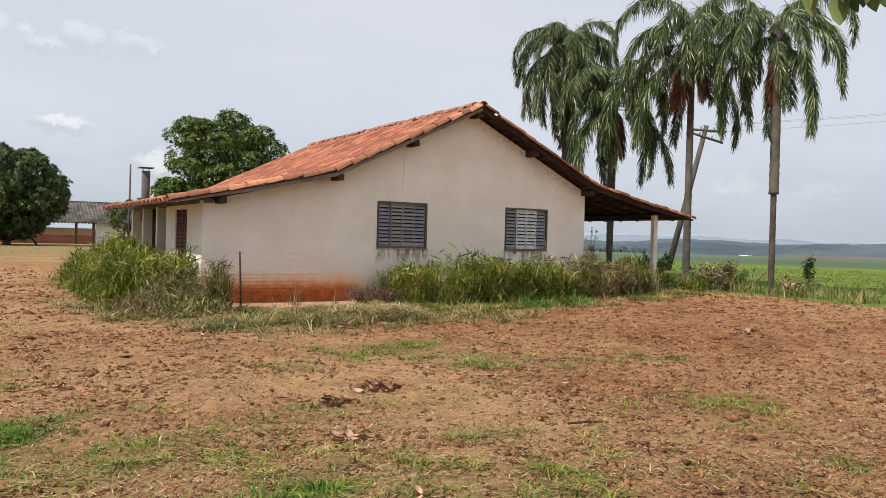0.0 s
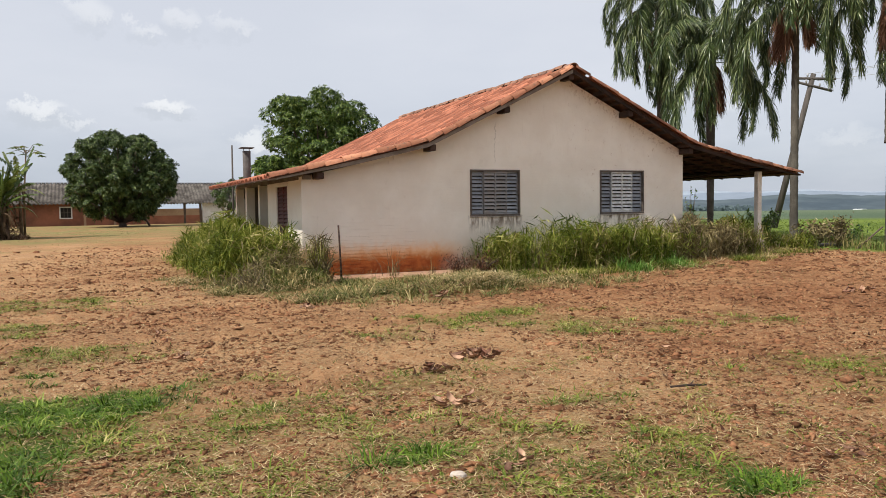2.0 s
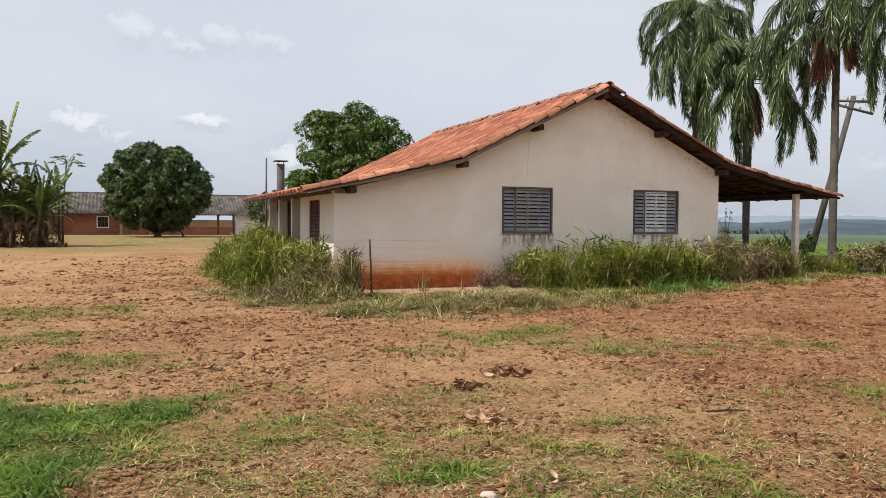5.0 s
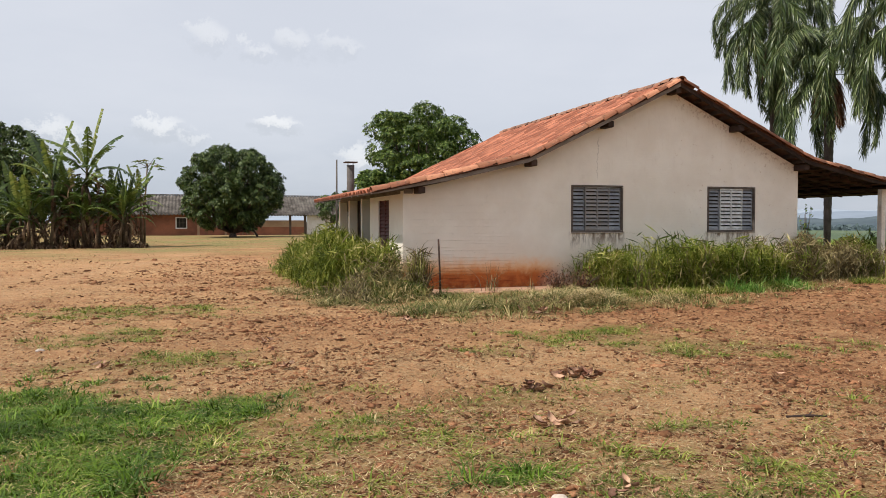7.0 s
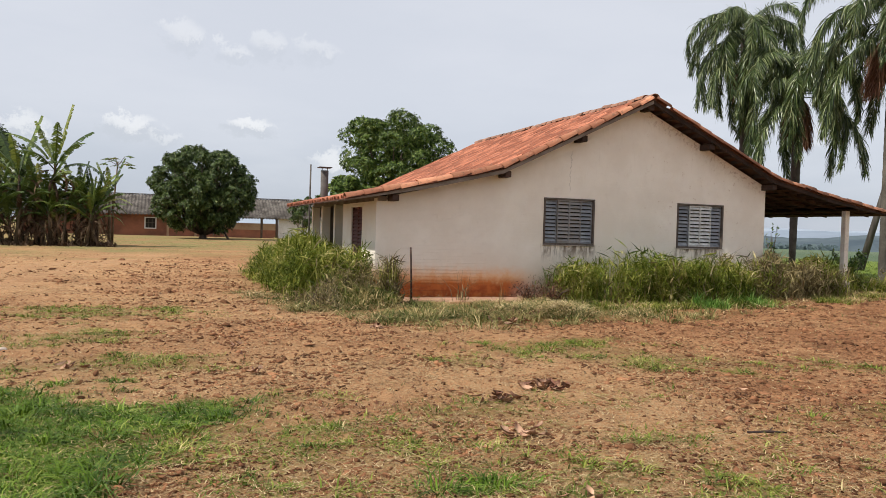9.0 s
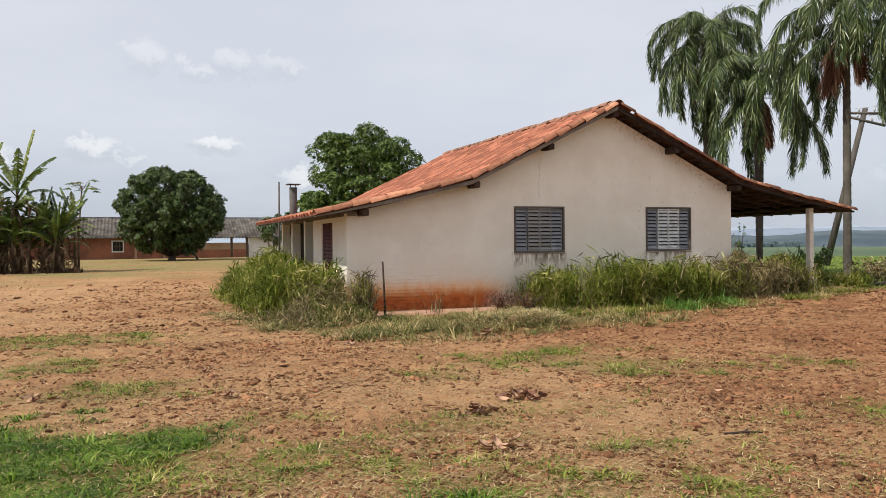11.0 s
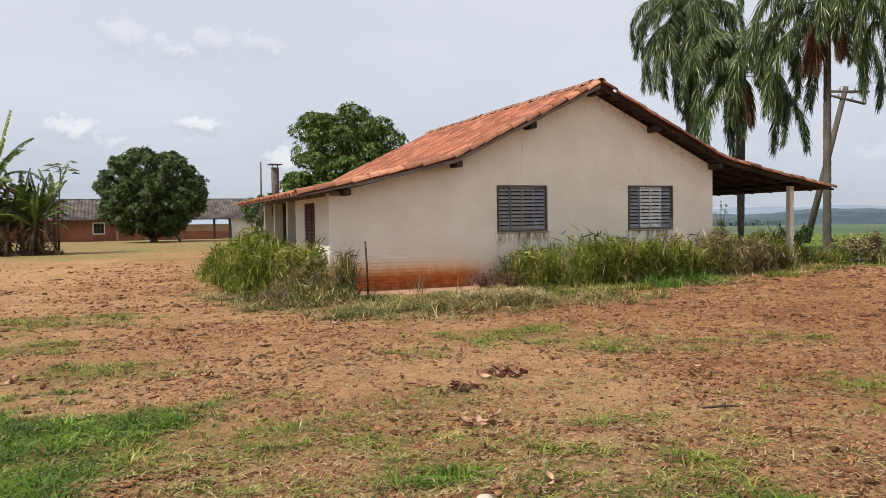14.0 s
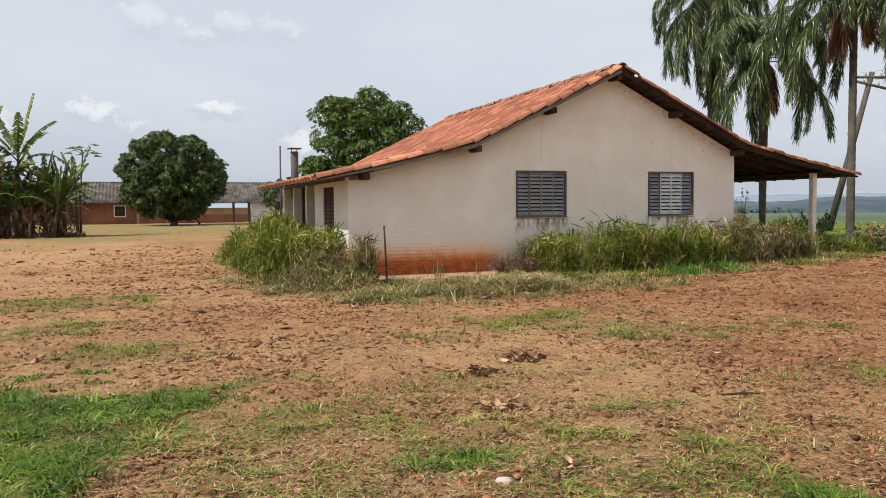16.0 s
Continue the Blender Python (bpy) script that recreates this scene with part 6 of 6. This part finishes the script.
papaya(-11.6, 36.0, 5.2, 521)
prop = thing("leaning_prop", "dark wooden prop leaning beside the mango trunk", "wooden prop", at=(-3.0, 65.5, 0.0))
part("prop", tube(bmesh.new(), [(-3.6, 65.6, 1.9), (-2.6, 65.4, 0.0)], [0.09, 0.11], 6), BARK, prop)

# ---------------------------------------------------------------- utility pole
pole = thing("utility_pole", "leaning grey wooden utility pole with two crossarms", "utility pole", at=(23.1, 12.2, 0.0))
foot, head = Vector((23.2, 12.1, -0.2)), Vector((24.36, 10.71, 7.75))
part("pole", tube(bmesh.new(), [foot, foot.lerp(head, 0.5), head], [0.17, 0.145, 0.12], 10), POLE_WOOD, pole)
for z, off in ((7.50, 0.0), (7.15, 0.05)):
    at = foot.lerp(head, (z + 0.2) / 7.95)
    way = Vector((0.62, -0.78, -0.10 if off == 0 else 0.05)).normalized() if off == 0 else Vector((0.75, -0.52, -0.28)).normalized()
    arm = part("crossarm", tube(bmesh.new(), [at - way * 0.95 + Vector((0, -0.12, 0)), at + way * 0.95 + Vector((0, -0.12, 0))], [0.065, 0.065], 4), POLE_WOOD, pole)
    for s in (-0.85, -0.3, 0.35, 0.85):
        p = at + way * s + Vector((0, -0.12, 0.06))
        part("insulator", tube(bmesh.new(), [p, p + Vector((0, 0, 0.08)), p + Vector((0, 0, 0.17))], [0.02, 0.055, 0.035], 8), GLASS_CAP, arm)
for k, (dx, dz) in enumerate(((0.5, 0.10), (0.15, -0.25), (-0.4, 0.12))):
    a = head + Vector((dx * 0.7, -dx * 0.8, dz - 0.1))
    b = a + Vector((62, -42, 12.0))
    line = [a.lerp(b, s) - Vector((0, 0, 3.2 * 4 * s * (1 - s) * 0.5)) for s in np.linspace(0, 1, 14)]
    part("wire", tube(bmesh.new(), line, [0.012] * 14, 4), WIRE, pole)

# ---------------------------------------------------------------- small growth and rubbish by the palms
def shrub(label, cx, cy, rx, tall, material, n, size, seed, category="shrub", thick=1.0):
    r = np.random.default_rng(seed)
    z0 = float(height(np.array([cx]), np.array([cy]))[0])
    t = thing("shrub", label, category, "low growth by the palms", at=(cx, cy, z0))
    tips = []
    for k in range(9):
        tip = Vector((cx + r.normal(0, rx * 0.5), cy + r.normal(0, rx * 0.5), z0 + tall * r.uniform(0.6, 1.0)))
        part("twig", tube(bmesh.new(), [(cx, cy, z0 - 0.03), Vector((cx, cy, z0)).lerp(tip, 0.5) + Vector((0, 0, 0.06)), tip], [0.016 * thick, 0.011 * thick, 0.005 * thick], 5), BARK, t)
        tips.append(tip)
    p = np.array([tips[k % 9][:] for k in range(n)]) * 0
    for k in range(n):
        tip = np.array(tips[k % 9][:])
        root = np.array([cx, cy, z0])
        p[k] = root + (tip - root) * r.uniform(0.25, 1.05) + r.normal(0, 0.09, 3)
    p[:, 2] = np.maximum(p[:, 2], z0 + 0.03)
    d = p - np.array([cx, cy, z0 + tall * 0.3])
    crown = share("leaves", leaves_mesh("leaves", p, d / (np.linalg.norm(d, axis=1, keepdims=True) + 1e-6), size, material, 0.45), t)
    crown.matrix_parent_inverse = Matrix.Translation(-Vector((cx, cy, z0)))


shrub("low scrubby shrub with brownish leaves by the palm", 12.0, 0.4, 0.7, 0.75, SEEDY, 900, 0.13, 601)
shrub("dry brown seed-headed weed clump by the palm", 11.6, -0.7, 0.45, 0.85, SEEDY, 900, 0.10, 602)
shrub("low green shrub between the palms", 13.2, 0.5, 0.8, 0.6, LEAFY, 900, 0.14, 603)
shrub("dry weeds at the foot of the palm", 12.6, -2.2, 0.5, 0.5, SEEDY, 600, 0.10, 604)
shrub("low green shrub near the pole", 17.5, 7.5, 0.8, 1.0, LEAFY, 700, 0.16, 605)
shrub("thin sapling with a few drooping leaves at the field edge", 19.7, 1.8, 0.16, 1.35, LEAFY, 150, 0.22, 606, "sapling")
shrub("thin sapling with sparse leaves behind the porch", 16.4, 10.5, 0.35, 2.1, LEAFY, 60, 0.24, 607, "sapling")
for cx, cy, tall, n in ((-2.3, -0.85, 0.72, 34), (-1.5, -1.0, 0.5, 26), (-2.75, -0.98, 0.3, 14)):
    x, y = cx + rng.normal(0, 0.07, n), cy + rng.normal(0, 0.05, n)
    blades("dry_weed", "thin dry weed stalks against the stained wall", x, y, tall * rng.uniform(0.35, 1.1, n), rng.uniform(0.008, 0.014, n), rng.uniform(0.05, 0.9, n), SEEDY, "weed")
shrub("dead brown brush against the wall", -0.7, -0.75, 0.4, 0.45, ROT, 420, 0.06, 610, "brush")
shrub("dead brown brush against the wall", -0.15, -0.9, 0.4, 0.4, ROT, 420, 0.06, 611, "brush")
fallen = thing("fallen_log", "grey fallen log leaning by the banana plants", "log", at=(-22.0, 31.2, 0.0))
part("log", tube(bmesh.new(), [(-22.6, 31.6, 1.25), (-21.6, 31.2, 0.45), (-20.9, 31.0, 0.05)], [0.10, 0.12, 0.13], 8), PALM_BARK, fallen)
for k, (x0, y0, x1, y1, rad) in enumerate(((11.0, 0.7, 12.2, 0.0, 0.05), (10.9, 0.4, 11.9, 0.5, 0.06), (11.2, 0.1, 12.3, -0.3, 0.04))):
    log = thing("cut_log", "grey cut log lying at the field edge", "log", "cut logs", at=(x0, y0, 0.12))
    za, zb = float(height(np.array([x0]), np.array([y0]))[0]), float(height(np.array([x1]), np.array([y1]))[0])
    part("log", tube(bmesh.new(), [(x0, y0, za + rad), (x1, y1, zb + rad + 0.02)], [rad, rad * 0.8], 8), POLE_WOOD, log)
twig = thing("fallen_twig", "short dark crooked twig lying on the soil", "twig", at=(-3.88, -11.4, 0.0))
zt = float(height(np.array([-3.88]), np.array([-11.4]))[0]) + 0.022
part("stem", tube(bmesh.new(), [(-4.02, -11.34, zt), (-3.88, -11.41, zt + 0.015), (-3.72, -11.42, zt)], [0.007, 0.011, 0.006], 6), DARK_WOOD, twig)
part("side_shoot", tube(bmesh.new(), [(-3.88, -11.41, zt + 0.015), (-3.80, -11.36, zt + 0.03)], [0.006, 0.003], 5), DARK_WOOD, twig)
stick = thing("leaning_stick", "thin dark stick leaning on the palm trunk", "stick", at=(11.7, -1.2, 0.12))
part("stick", tube(bmesh.new(), [(11.75, -1.15, 0.1), (12.25, -1.58, 0.75)], [0.03, 0.025], 6), BARK, stick)
x, y = scatter(5200, 10.2, 17.0, -4.5, 3.5, lambda x, y: (vnoise(x * 1.1, y * 1.1, 95) > 0.45) * ease(np.abs(x - 11.9 + 0.35 * np.clip(y + 1, -9, 0)), 1.7, 0.3))
blades("field_edge_weeds", "rank weeds and seeding grass along the field edge", x, y, rng.uniform(0.2, 0.6, len(x)), rng.uniform(0.012, 0.03, len(x)), rng.uniform(0.1, 0.8, len(x)), MOWN)


# ---------------------------------------------------------------- shade tree over the viewer
def shade_tree():
    t = thing("shade_tree", "mango tree whose branch hangs over the yard", "tree", at=(-3.0, -18.5, 0.0))
    part("trunk", tube(bmesh.new(), [(-3.0, -18.5, -0.2), (-3.05, -18.4, 1.6), (-3.1, -18.2, 3.2)], [0.30, 0.22, 0.18], 10), BARK, t)
    part("limb", tube(bmesh.new(), [(-3.1, -18.2, 3.2), (-3.6, -16.4, 3.75), (-4.45, -14.3, 3.4), (-4.62, -13.87, 2.86)], [0.13, 0.08, 0.035, 0.012], 8), BARK, t)
    w = np.random.default_rng(10).normal(0, 1, (5000, 3))
    w /= np.linalg.norm(w, axis=1, keepdims=True)
    lobe = np.random.default_rng(11).normal(0, 1, (25, 3)) * np.array([1.1, 1.1, 0.6]) + np.array([-3.0, -18.9, 6.2])
    c = np.repeat(lobe, 200, 0) + w * 0.9
    top = share("crown", leaves_mesh("crown", c, w + np.array([0, 0, 0.4]), np.full(5000, 0.22), MANGO), t)
    top.matrix_parent_inverse = Matrix.Translation(-Vector((-3.0, -18.5, 0.0)))
    part("limb", tube(bmesh.new(), [(-3.1, -18.2, 3.1), (-3.0, -18.7, 4.6), (-2.9, -18.9, 6.0)], [0.17, 0.13, 0.06], 8), BARK, t)
    r = np.random.default_rng(9)
    verts, quads = [], []
    for k in range(18):
        f = r.uniform(-0.1, 0.9)
        c = Vector((-4.46, -14.10, 2.79)).lerp(Vector((-4.70, -13.72, 2.79)), f) + Vector((r.normal(0, 0.05), r.normal(0, 0.05), r.normal(0, 0.04)))
        m = Matrix.Translation(c) @ pose(0, 0, 0, r.uniform(-40, 40), r.uniform(50, 85), r.uniform(0, 360))
        o = len(verts)
        for s, w in ((0.0, 0.1), (0.25, 0.8), (0.55, 1.0), (0.85, 0.6), (1.0, 0.05)):
            for q in (-1, 0, 1):
                verts.append((m @ Vector((s * 0.19, q * w * 0.046, abs(q) * w * 0.014 - s * s * 0.03)))[:])
        for i in range(4):
            for j in range(2):
                quads.append((o + i * 3 + j, o + i * 3 + j + 1, o + i * 3 + j + 4, o + i * 3 + j + 3))
    crown = share("leaves", np_mesh("leaves", verts, quads, MANGO), t)
    crown.matrix_parent_inverse = Matrix.Translation(-Vector((-3.0, -18.5, 0.0)))


shade_tree()
